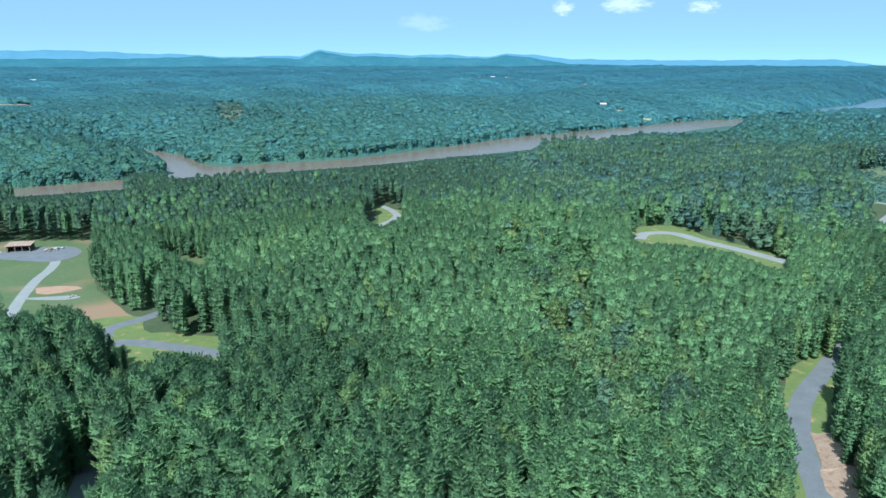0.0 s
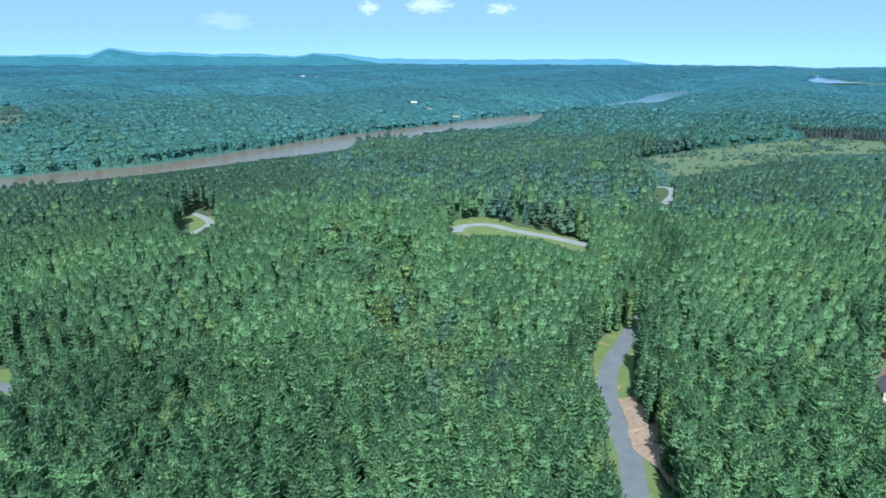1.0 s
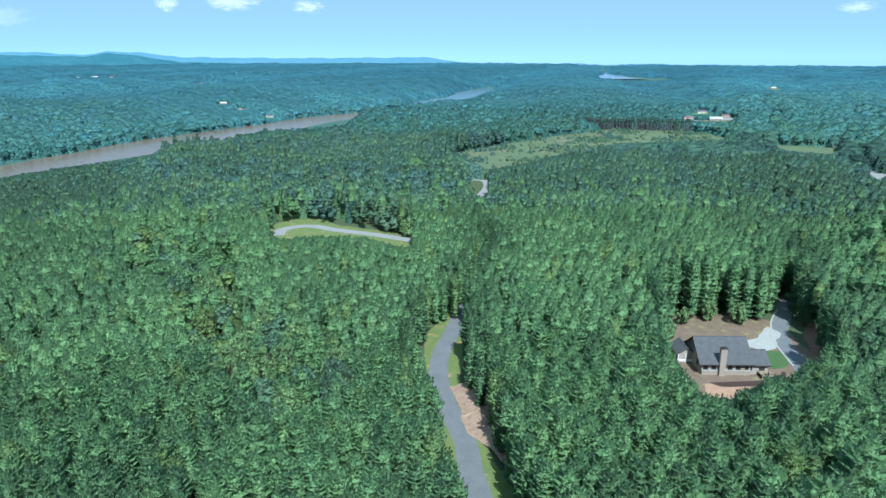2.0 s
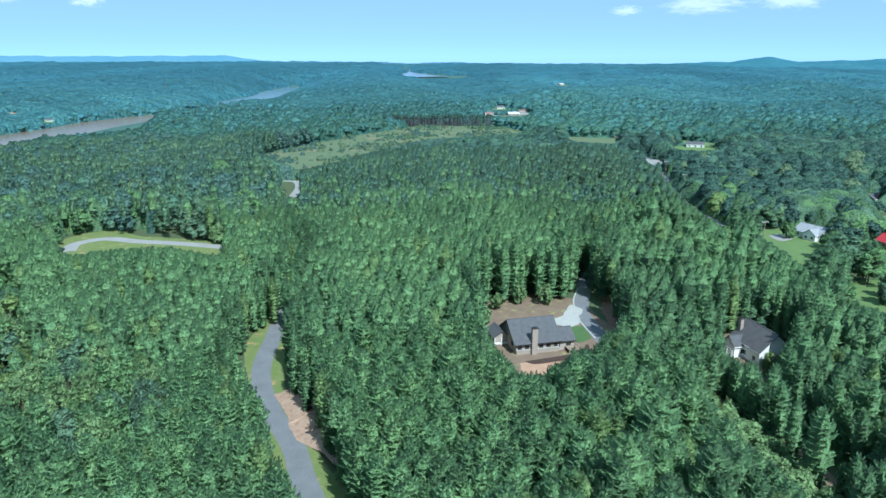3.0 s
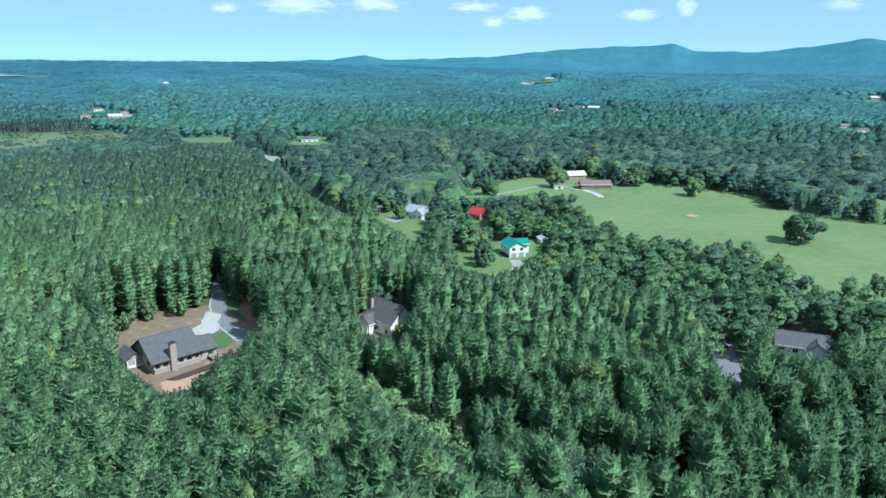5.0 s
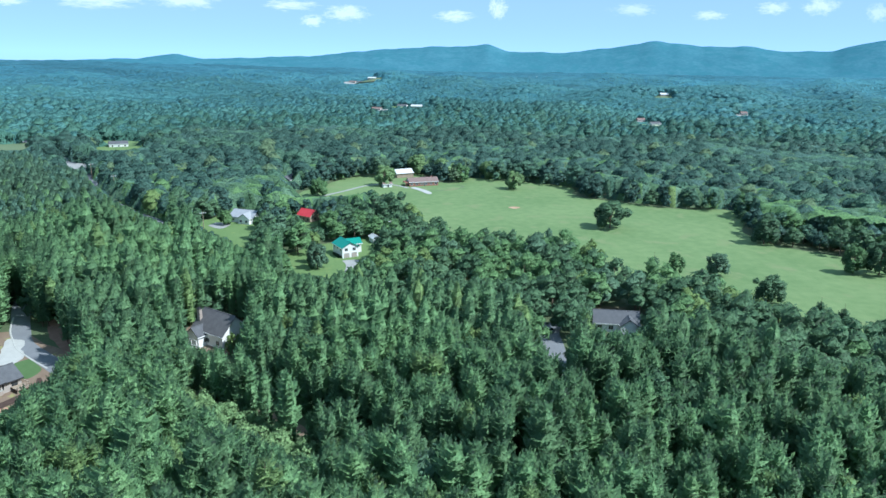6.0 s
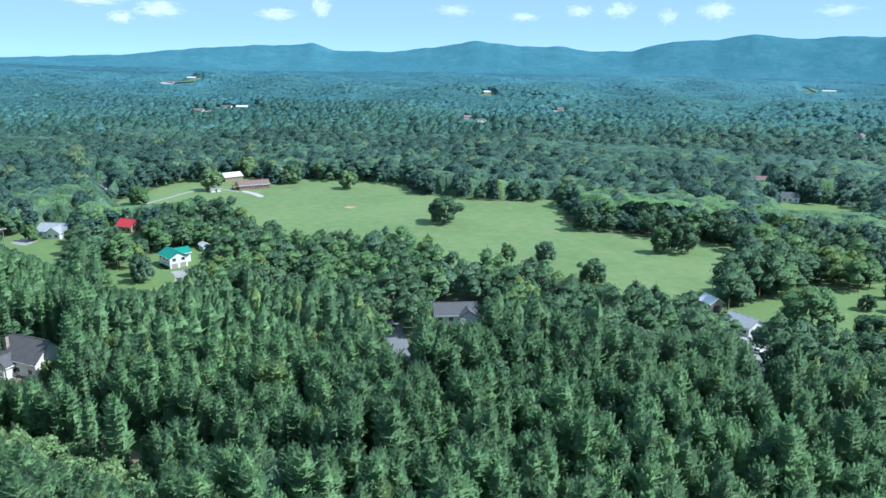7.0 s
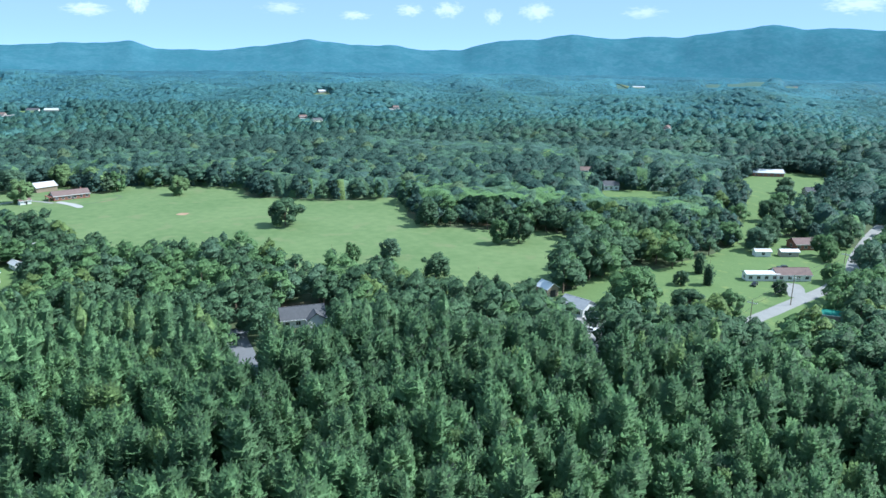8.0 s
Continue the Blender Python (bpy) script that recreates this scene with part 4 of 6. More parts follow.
def tone(x, y, r, n, patch=26.0, strays=0.75):
    """A shade number for each tree, patchy over the land with single strays."""
    v = np.sin(x / patch + 1.1) * np.cos(y / patch - 0.7) + 0.6 * np.sin(x / patch * 2.3 - y / patch * 1.7) + r.normal(0, strays, len(x))
    az, d = np.degrees(np.arctan2(x, y)), np.hypot(x, y)
    # tone offsets by direction and distance from the camera point, set to match its view
    v = v - 1.2 * ((az < -4) & (d < 260)) - 1.7 * ((az < 4) & (d > 290)) - 0.6 * ((az > 66) & (d < 240)) - 0.9 * ((az > 88) & (d < 240)) - 0.4 * ((az > 57) & (d > 170) & (d <= 330)) - 1.3 * ((az > 52) & (d > 330) & (d < 740)) + 0.5 * ((az > 0) & (az < 36) & (d > 300))
    s = np.clip(((v + 1.8) / 3.6 * min(n, 3)).astype(int), 0, min(n, 3) - 1)
    s = np.where(inside(x, y, VALLEY) & (r.uniform(size=len(x)) < 0.5), 1, s)
    return np.where((n == 4) & (r.uniform(size=len(x)) < np.where(inside(x, y, VALLEY), 0.12, 0.045)), 3, s)


# near woods
def stand_height(x, y):
    """Taller and shorter stands, which give the canopy its swells."""
    return 1 + 0.12 * np.sin(x / 58 + 0.8) * np.cos(y / 46 - 0.3) + 0.07 * np.sin(x / 27 - y / 33) + 0.04 * np.sin(x / 15 + y / 12)


def scale_of(x, y, r, room, full):
    return np.minimum((1 + r.normal(0, 1, len(x)) * np.where(np.arctan2(x, y) > 1.05, 0.125, 0.055)) * stand_height(x, y), room / full)


def at_rim(x, y):
    """Which trees stand at the edge of open ground or a road, and so keep their boughs to the ground."""
    near = np.zeros(len(x), bool)
    for poly in OPEN:
        near |= seg_dist(x, y, list(poly) + [poly[0]]) < 5.5
    for line, half in ROADS:
        near |= seg_dist(x, y, line) < half + 5.0
    return near


PINES0 = [pine(s, 13, 9, 6, 2, (2.9, 3.6, 3.2, 3.8, 3.0, 3.4, 2.8)[s]) for s in range(7)]
EDGE_PINES = [pine(30 + s, 15, 8, 6, 0, 3.0, (0.03, 0.1)) for s in range(4)]
HARD0 = [broadleaf(40 + s, 300, 0.46, 5, 3, 13.5, 4.9, 0.10, 20, (-0.6, 0.15, 0.97)) for s in range(6)]
leaves, hleaf, trunks, hazed_pines, hazed_hards = Wood(), Wood(), Wood(), Wood(), Wood()
NONE = lambda x: np.zeros(len(x), int)

x, y, z, r, room = scatter(3.75, 92, 178, 11)
k = wood_kind(x, y, r) == 0
x, y, z, room = x[k], y[k], z[k], room[k]
sizes = scale_of(x, y, r, room, 18)
# the first few hundred pines stand as trees of their own
single = np.zeros(len(x), bool)
single[np.argsort(np.abs(np.hypot(x, y) - 109))[:280]] = True
protos = [(quad_mesh("crown", crown, [PINE[s % 3]]), quad_mesh("trunk", wood, [BARK])) for s, (crown, wood) in enumerate(PINES0)]
for k in np.flatnonzero(single):
    root = new("pine_tree")
    root.matrix_basis = pose(x[k], y[k], z[k], 0, 0, r.uniform(0, 360)) @ Matrix.Diagonal((sizes[k], sizes[k], sizes[k], 1))
    tagged(root, "tall green plantation pine with a feathery crown", "tree", "plantation pines")
    cm, tm = protos[r.integers(0, len(protos))]
    for part_name, me in (("trunk", tm), ("crown", cm)):
        o = new(part_name, me)
        o.parent = root
rim = at_rim(x, y)
m = ~single & ~rim
leaves.add([p[0] for p in PINES0], x[m], y[m], z[m], sizes[m], tone(x[m], y[m], r, 4), r)
m = ~single & rim
leaves.add([p[0] for p in EDGE_PINES], x[m], y[m], z[m], sizes[m], tone(x[m], y[m], r, 4), r)
m = ~single
trunks.add([p[1] for p in PINES0], x[m], y[m], z[m], sizes[m] * 0.97, NONE(x[m]), r)


def hardwoods(step, lo, hi, seed, kinds, woods, full, spread=(0.7, 1.25), edges=None):
    x, y, z, r, room = scatter(step, lo, hi, seed)
    k = wood_kind(x, y, r) == 1
    x, y, z, room = x[k], y[k], z[k], room[k]
    size = r.uniform(*spread, len(x)) * (1 + 0.2 * np.sin(x / 57 + 1) * np.cos(y / 43))
    # crowns are flattened where they would rise into the camera's sightlines
    low = np.minimum(size, room / full)
    size = np.maximum(low, 0.72 * size)
    squat = low / size
    # the farther off, the more trees get haze-coloured leaves
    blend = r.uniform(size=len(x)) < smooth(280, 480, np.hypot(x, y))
    edge = np.zeros(len(x), bool)
    if edges:
        for poly in OPEN:
            edge |= seg_dist(x, y, list(poly) + [poly[0]]) < 13
    for wood, m, kinds in ((hleaf, ~blend & ~edge, kinds), (hazed_hards, blend & ~edge, kinds), (hleaf, ~blend & edge, edges), (hazed_hards, blend & edge, edges)):
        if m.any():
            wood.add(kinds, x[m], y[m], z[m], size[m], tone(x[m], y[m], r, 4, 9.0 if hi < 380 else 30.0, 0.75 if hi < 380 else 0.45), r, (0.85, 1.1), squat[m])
    if woods:
        trunks.add(woods, x, y, z, size, NONE(x), r, squat=squat)


hardwoods(6.3, 92, 190, 21, [p[0] for p in HARD0], [p[1] for p in HARD0], 14)

# middle woods
x, y, z, r, room = scatter(4.0, 178, 350, 12)
k = wood_kind(x, y, r) == 0
x, y, z, room = x[k], y[k], z[k], room[k]
P1 = [pine(60 + s, 7, 6, 5, 0, 3.1, (0.16, 0.34), False) for s in range(6)]
size = scale_of(x, y, r, room, 18)
rim = at_rim(x, y)
for kinds, m in ((P1, ~rim), (EDGE_PINES, rim)):
    leaves.add([p[0] for p in kinds], x[m], y[m], z[m], size[m], tone(x[m], y[m], r, 4), r)
trunks.add([p[1] for p in P1], x[rim], y[rim], z[rim], size[rim], NONE(x[rim]), r)
H1 = [broadleaf(70 + s, 110, 0.75, 5, 0, 13.5, 5.6, 0.02, 9, (-0.6, 0.2, 0.97), (0.34, 0.5)) for s in range(6)]
hardwoods(7.4, 190, 378, 22, [p[0] for p in H1], [p[1] for p in H1], 14.5)

H2 = [clump(90 + s, 18, 1.1, 5.6, 9.5, 7, (0.0, 0.35, 0.7, 0.98)) + np.array([[0, 0, 4.0]] * 4 + [[0, 0, 0]] * 4) for s in range(9)]
hardwoods(9.0, 378, 735, 23, H2, None, 14, (0.62, 1.3), [p[0] for p in H1])

# plain pines on the land below
x, y, z, r, room = scatter(4.6, 22, 92, 15)
P2 = [pine(80 + s, 4, 5, 5, 0, 3.4, (0.2, 0.4), False)[0] for s in range(8)]
leaves.add(P2, x, y, z, scale_of(x, y, r, room, 18), tone(x, y, r, 3), r)

x, y, z, r, room = scatter(4.6, 350, 690, 13)
k = wood_kind(x, y, r) == 0
x, y, z, room = x[k], y[k], z[k], room[k]
size = scale_of(x, y, r, room, 18)
# haze-coloured needles take over with distance
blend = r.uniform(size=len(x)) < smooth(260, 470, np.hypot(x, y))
rim = at_rim(x, y)
PE = [pine(95 + s, 8, 6, 5, 0, 3.2, (0.03, 0.1), False)[0] for s in range(4)]
for wood, m, kinds in ((leaves, ~blend & ~rim, P2), (hazed_pines, blend & ~rim, P2), (leaves, ~blend & rim, PE), (hazed_pines, blend & rim, PE)):
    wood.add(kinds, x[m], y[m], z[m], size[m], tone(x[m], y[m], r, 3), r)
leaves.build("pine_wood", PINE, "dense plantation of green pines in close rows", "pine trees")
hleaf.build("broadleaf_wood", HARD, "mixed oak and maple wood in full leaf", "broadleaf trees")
hazed_pines.build("hazed_pine_wood", PINE_MID_HAZE, "even plantation of pines farther off, haze in needle colour", "pine trees")
hazed_hards.build("hazed_broadleaf_wood", HARD_MID_HAZE, "rounded broadleaf wood farther off, haze in leaf colour", "broadleaf trees")
trunks.build("wood_trunks", [BARK], "grey-brown trunks standing under the canopy", "tree trunks")

# a stand of tall bare trunks behind the hilltop meadow
r = np.random.default_rng(31)
u, v = np.linspace(0, 1, 240) + r.normal(0, 0.003, 240), r.uniform(0, 1, 240)
x, y = 571 + 96 * u + 8 * v, 684 - 94 * u + 12 * np.sin(u * 3.1) + 9 * v
stand = Wood()
stand.add([formed(tube([(0, 0, -1), (0, 0, 9), (0.2, 0.1, 16)], [0.55, 0.42, 0.2], 4), (0, 0, 8), 0.0)], x, y, terrain(x, y), np.ones(240) * 0.8, NONE(x), r)
stand.build("pine_trunk_stand", [surface("dark_bark", (0.062, 0.060, 0.066), (0.115, 0.110, 0.118), 1.0, 0.9)], "row of tall bare pine trunks along a meadow edge", "tree trunks")
tops = Wood()
x, y = x[::3], y[::3]
tops.add([clump(170 + s, 8, 1.0, 2.6, 4.5) for s in range(4)], x, y, terrain(x, y) + r.uniform(8.5, 11.5, len(x)), r.uniform(0.6, 1.1, len(x)), NONE(x), r)
tops.build("pine_tops", [HARD_MID_HAZE[0]], "dark green tops of the tall pines by the meadow", "pine trees")

# scrub and young pines coming up in the hilltop meadow
scrub = Wood()
x, y = r.uniform(285, 690, 5200), r.uniform(450, 670, 5200)
k = inside(x, y, FIELD_E) & (r.uniform(size=5200) < 0.12 + 0.8 * (np.sin(x / 23 + 1) * np.cos(y / 17) > 0.1))
x, y = x[k], y[k]
scrub.add([clump(180 + s, 7, 0.5, 1.3, 1.6) for s in range(5)], x, y, terrain(x, y) + 0.2, r.uniform(0.4, 1.5, len(x)) * (1 + 0.7 * (r.uniform(size=len(x)) < 0.1)), tone(x, y, r, 3, 30.0), r)
x, y = r.uniform(-440, -275, 700), r.uniform(940, 1400, 700)
k = inside(x, y, SLOPE) & (r.uniform(size=700) < 0.6)
x, y = x[k], y[k]
scrub.add([clump(190 + s, 6, 1.0, 3.0, 4.5) for s in range(4)], x, y, terrain(x, y) + 0.8, r.uniform(0.4, 1.3, len(x)), NONE(x) + 2, r)
scrub.build("meadow_scrub", [HARD_MID_HAZE[1], HARD_MID_HAZE[3], HARD_MID_HAZE[2]], "low scrub and saplings scattered through dry grass", "bushes")

# canopies: closed roofs of uneven crowns, open over glades, fields and water
def crowns(x, y, cell, r0, seed):
    """Height share 0 to 1 of rounded crowns on a jittered grid, and a number for the crown on top."""
    best, who = np.zeros(len(x)), np.zeros(len(x))
    gx, gy = np.floor(x / cell), np.floor(y / cell)

    def hash01(a, b, k):
        v = np.sin(a * 127.1 + b * 311.7 + k * 74.7 + seed) * 43758.5453
        return v - np.floor(v)

    for ox in (-1, 0, 1):
        for oy in (-1, 0, 1):
            a, b = gx + ox, gy + oy
            cx, cy = (a + 0.1 + 0.8 * hash01(a, b, 1)) * cell, (b + 0.1 + 0.8 * hash01(a, b, 2)) * cell
            q = r0 * (0.7 + 0.6 * hash01(a, b, 3))
            h = (0.62 + 0.38 * hash01(a, b, 4)) * np.sqrt(np.clip(1 - ((x - cx) ** 2 + (y - cy) ** 2) / q ** 2, 0, 1))
            who = np.where(h > best, hash01(a, b, 5), who)
            best = np.maximum(best, h)
    return best, who


def canopy(name, lo, hi, least, grow, step, height, cell, r0, mats, pick, label, seed, sprays=0, spray=1.0, hard_only=False):
    r = np.random.default_rng(seed)
    rad = [lo]
    while rad[-1] < hi:
        rad.append(rad[-1] + max(least, rad[-1] * grow))
    rad, ang = np.array(rad), np.radians(np.arange(OUT_AZ[0], OUT_AZ[1], step))
    nr, nc = len(rad), len(ang)
    dd, aa = np.meshgrid(rad, ang, indexing="ij")
    dd = dd + r.uniform(-0.4, 0.4, dd.shape) * np.gradient(rad)[:, None]
    aa = aa + r.uniform(-0.4, 0.4, aa.shape) * radians(step)
    x, y, d = (dd * np.sin(aa)).ravel(), (dd * np.cos(aa)).ravel(), dd.ravel()
    z = terrain(x, y)
    dome_h, who = crowns(x, y, cell, r0, seed)
    grove = np.sin(x / 61 + 0.5) * np.cos(y / 53) + 0.7 * np.sin(x / 23 - y / 29) + 0.5 * np.sin(x / 140 + y / 117)
    top_h = height * ((0.66 if lo > 650 else 0.42) + (0.24 if lo > 650 else 0.64) * dome_h) + 1.8 * grove + r.normal(0, 0.55 + 0.6 * float(lo > 650), len(x)) * (1 + 0.35 * smooth(1200, 3000, d))
    top_h = np.clip(top_h - (2.0 * (1 - smooth(1050, 1350, d)) if lo > 650 else 0), 3.5, 26)
    bare = np.zeros(len(x), bool)
    for poly in OPEN:
        bare |= inside(x, y, poly)
    for line, half in ROADS:
        bare |= seg_dist(x, y, line) < half
    if hard_only:
        for poly in OPEN:
            bare |= seg_dist(x, y, list(poly) + [poly[0]]) < 8
        bare |= d < pine_reach(np.degrees(aa.ravel())) + 4 + 5 * np.sin(x / 17 + y / 13)
    bare |= ((seg_dist(x, y, RIVER) < 190) | (seg_dist(x, y, INLET) < 90)) & (z < RIVER_Z - 0.3)
    bare |= (seg_dist(x, y, LAKE_LINE) < 160) & (z < LAKE_Z - 0.4)
    room = np.full(len(x), 60.0)
    m = d < 2900
    room[m] = sight_room(x[m], y[m], z[m])
    top_h = np.where(bare | (room < 1.5), -2.5, np.minimum(top_h, room))
    top = np.stack([x, y, z + top_h], 1)
    ii, jj = np.meshgrid(np.arange(nr - 1), np.arange(nc - 1), indexing="ij")
    quads = np.stack([ii * nc + jj, (ii + 1) * nc + jj, (ii + 1) * nc + jj + 1, ii * nc + jj + 1], -1).reshape(-1, 4)[:, ::-1]
    quads = quads[(top_h[quads] > 0).any(1)]
    g = top.reshape(nr, nc, 3)
    form = np.cross(np.gradient(g, axis=1), np.gradient(g, axis=0)).reshape(-1, 3)
    form *= np.sign(form[:, 2])[:, None]
    form /= np.linalg.norm(form, axis=1)[:, None]
    form = form + np.array([0, 0, 0.35])
    form /= np.linalg.norm(form, axis=1)[:, None]
    mid = top[quads].mean(1)
    slot = pick(mid[:, 0], mid[:, 1], who[quads[:, 0]], r)
    forms = form
    if sprays:
        full = quads[(top_h[quads] > 2).all(1)]
        f = full[r.integers(0, len(full), sprays)]
        w = r.dirichlet((1, 1, 1, 1), sprays)
        c, n = (top[f] * w[:, :, None]).sum(1), form[f[:, 0]]
        k = kites(c + n * 0.2, n + r.normal(0, 0.55, n.shape), spray, r)
        s2 = pick(c[:, 0], c[:, 1], who[f[:, 0]], r)
        base = len(top)
        top = np.concatenate([top, k.reshape(-1, 3)])
        forms = np.concatenate([form, np.repeat(n, 4, axis=0)])
        quads = np.concatenate([quads, base + np.arange(4 * sprays).reshape(-1, 4)])
        slot = np.concatenate([slot, s2])
    me = mesh_of(name, top, quads, mats, slot, flat=False)
    me.attributes.new("crown_form", "FLOAT_VECTOR", "POINT").data.foreach_set("vector", forms.astype(np.float32).ravel())
    return tagged(new(name, me), label, "far woods", kind="stuff")


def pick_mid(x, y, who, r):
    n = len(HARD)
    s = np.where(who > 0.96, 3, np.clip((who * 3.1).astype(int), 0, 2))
    # distant crowns switch to the haze-coloured leaves
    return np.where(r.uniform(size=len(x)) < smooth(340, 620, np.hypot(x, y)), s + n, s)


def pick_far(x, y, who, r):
    """Three tones of wood in stands, in five distance belts that melt into bluer haze colours."""
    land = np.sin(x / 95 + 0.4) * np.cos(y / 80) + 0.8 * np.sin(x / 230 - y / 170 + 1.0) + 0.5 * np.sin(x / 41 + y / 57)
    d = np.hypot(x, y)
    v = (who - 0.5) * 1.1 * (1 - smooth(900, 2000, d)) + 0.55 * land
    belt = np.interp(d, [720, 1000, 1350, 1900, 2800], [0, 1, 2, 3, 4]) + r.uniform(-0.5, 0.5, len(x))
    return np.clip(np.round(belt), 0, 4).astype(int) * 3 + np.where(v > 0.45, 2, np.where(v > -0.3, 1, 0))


canopy("broadleaf_canopy", 372.0, 735, 4.5, 0.006, 0.5, 13.0, 8.6, 6.6, HARD + HARD_MID_HAZE, pick_mid, "rounded crowns of a mixed oak and maple wood", 41, 6000, 0.9, True)
canopy("far_woods", 722.0, 4650, 7.0, 0.0066, 0.36, 13.0, 12.5, 9.0, FARW_HAZE, pick_far, "endless woods rolling to the horizon, haze in their leaf colours", 43, 16000, 1.5)

# single crowns of the far woods: rounded oaks, and pointed pines in stands
far = Wood()
for step, lo, hi, seed, rad, sides in ((8.4, 722, 1150, 17, 5.6, 6), (11.0, 1150, 1800, 18, 7.6, 5)):
    x, y, z, r, room = scatter(step, lo, hi, seed, 0.5)
    stands = np.sin(x / 95 + 0.4) * np.cos(y / 80) + 0.8 * np.sin(x / 230 - y / 170 + 1.0)
    k = (room > 7) & (r.uniform(size=len(x)) < 0.93 - 0.3 * smooth(0.8 * hi, hi, np.hypot(x, y)))
    x, y, z, room, stands = x[k], y[k], z[k], room[k], stands[k]
    size = np.clip(r.lognormal(-0.05, 0.24, len(x)), 0.55, 1.6)
    lift = np.minimum(r.uniform(4.4, 6.6, len(x)) + 1.4 * np.sin(x / 61) * np.cos(y / 53), room - 6.5 * size)
    who, pines = r.uniform(size=len(x)), stands + r.normal(0, 0.5, len(x)) < -0.55
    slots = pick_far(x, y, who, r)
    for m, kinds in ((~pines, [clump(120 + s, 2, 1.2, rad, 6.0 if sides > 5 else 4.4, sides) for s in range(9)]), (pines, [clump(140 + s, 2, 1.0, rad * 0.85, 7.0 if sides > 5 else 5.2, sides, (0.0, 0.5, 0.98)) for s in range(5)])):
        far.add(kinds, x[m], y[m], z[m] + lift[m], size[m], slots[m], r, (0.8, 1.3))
far.build("far_crowns", FARW_HAZE, "rounded leafy crowns of the far woods", "far woods")

# trees leaning out over the river banks
bank = Wood()
x, y, z, r, room = scatter(8, 560, 1750, 16)
k = ((seg_dist(x, y, RIVER) < 150) | (seg_dist(x, y, INLET) < 80)) & (z < RIVER_Z + 3.5) & (r.uniform(size=len(x)) < 0.8)
x, y, z, room = x[k], y[k], z[k], room[k]
bank.add([clump(160 + s, 5, 1.1, 5.2, 11.0, 6, (0.0, 0.35, 0.7, 0.98)) for s in range(6)], x, y, z + 0.5, np.minimum(r.uniform(0.6, 1.15, len(x)), room / 12), tone(x, y, r, 4, 30.0), r)
bank.build("river_bank_trees", FARW_HAZE[3:6] + FARW_HAZE[5:6], "leafy trees lining the river banks", "far woods")

# trees that stand alone in pasture and yards
LONE = [broadleaf(200 + s, 900, 0.5, 5, 7, 14.0, 7.0, -0.08, 26, (-0.8, -0.2, 0.45, 0.97), (0.2, 0.36)) for s in range(5)]
LONE_MESH = [(quad_mesh("crown", c, [HARD[s % 3]]), quad_mesh("trunk", w, [BARK])) for s, (c, w) in enumerate(LONE)]
GOLD = (quad_mesh("crown", LONE[3][0], [HARD[3]]), quad_mesh("trunk", LONE[3][1], [BARK]))


def broadleaf_tree(x, y, height, radius, seed, label="rounded leafy oak standing alone in grass", pair=None):
    r = random.Random(seed)
    root = new("broadleaf_tree")
    root.matrix_basis = pose(x, y, ground_z(x, y), 0, 0, r.uniform(0, 360)) @ Matrix.Diagonal((radius / 7, radius / 7, height / 14, 1))
    tagged(root, label, "tree", "single trees in the open")
    cm, tm = pair or LONE_MESH[seed % 5]
    for n, me in (("trunk", tm), ("crown", cm)):
        o = new(n, me)
        o.parent = root
    return root


for k, (x, y, hh, rad) in enumerate([(357, -77, 15, 8.6), (490, 0, 13, 6.5), (506, 58, 16, 8), (329, -144, 15, 6.5),
                                  (282, -161, 13, 4.6), (281, -171, 15, 6), (274, -86, 10, 4), (277, -104, 10, 4.5), (246, -112, 10, 6), (184, -160, 17, 9.3), (171, -172, 11, 6), (214, -152, 14, 6),
                                  (222, -172, 9, 4.5), (196, -178, 5, 2.4), (430, 88, 12, 6), (200, -196, 6, 3), (351, 120, 8, 4), (277, 58, 11, 4.2), (314, 76, 13, 5), (330, 62, 14, 6), 
                                  (352, 66, 13, 5), (206, -285, 11, 6), (226, -266, 12, 6.5), (232, -279, 13, 7), (240, -262, 12, 6), (214, -306, 9, 5), (200, -280, 8, 4), (300, -372, 12, 6.5),
                                  (326, -402, 11, 6), (286, -350, 12, 6), (268, -322, 13, 6.5), (166, -186, 10, 5), (174, -150, 9, 4), (176, -222, 6, 3), (178, -255, 9, 5)]):
    broadleaf_tree(x, y, hh, rad, k)
PALE = (quad_mesh("crown", LONE[1][0], [PALE_LEAF]), LONE_MESH[1][1])
for k, (x, y, hh, rad) in enumerate([(128, -30, 9, 4), (116, -19, 9, 3.4), (192, 66, 6, 2.4), (198, 61, 7, 2.6), (204, 58, 8, 3), (177, -4, 15, 3.4), (147, -4, 14, 3), (181, 47, 16, 3.4), (176, 43, 14, 2.8), (136, 42, 7, 3), (145, 60, 9, 3.4)]):
    broadleaf_tree(x, y, hh, rad, 50 + k, "yellow-green young tree at a woodland edge", GOLD)
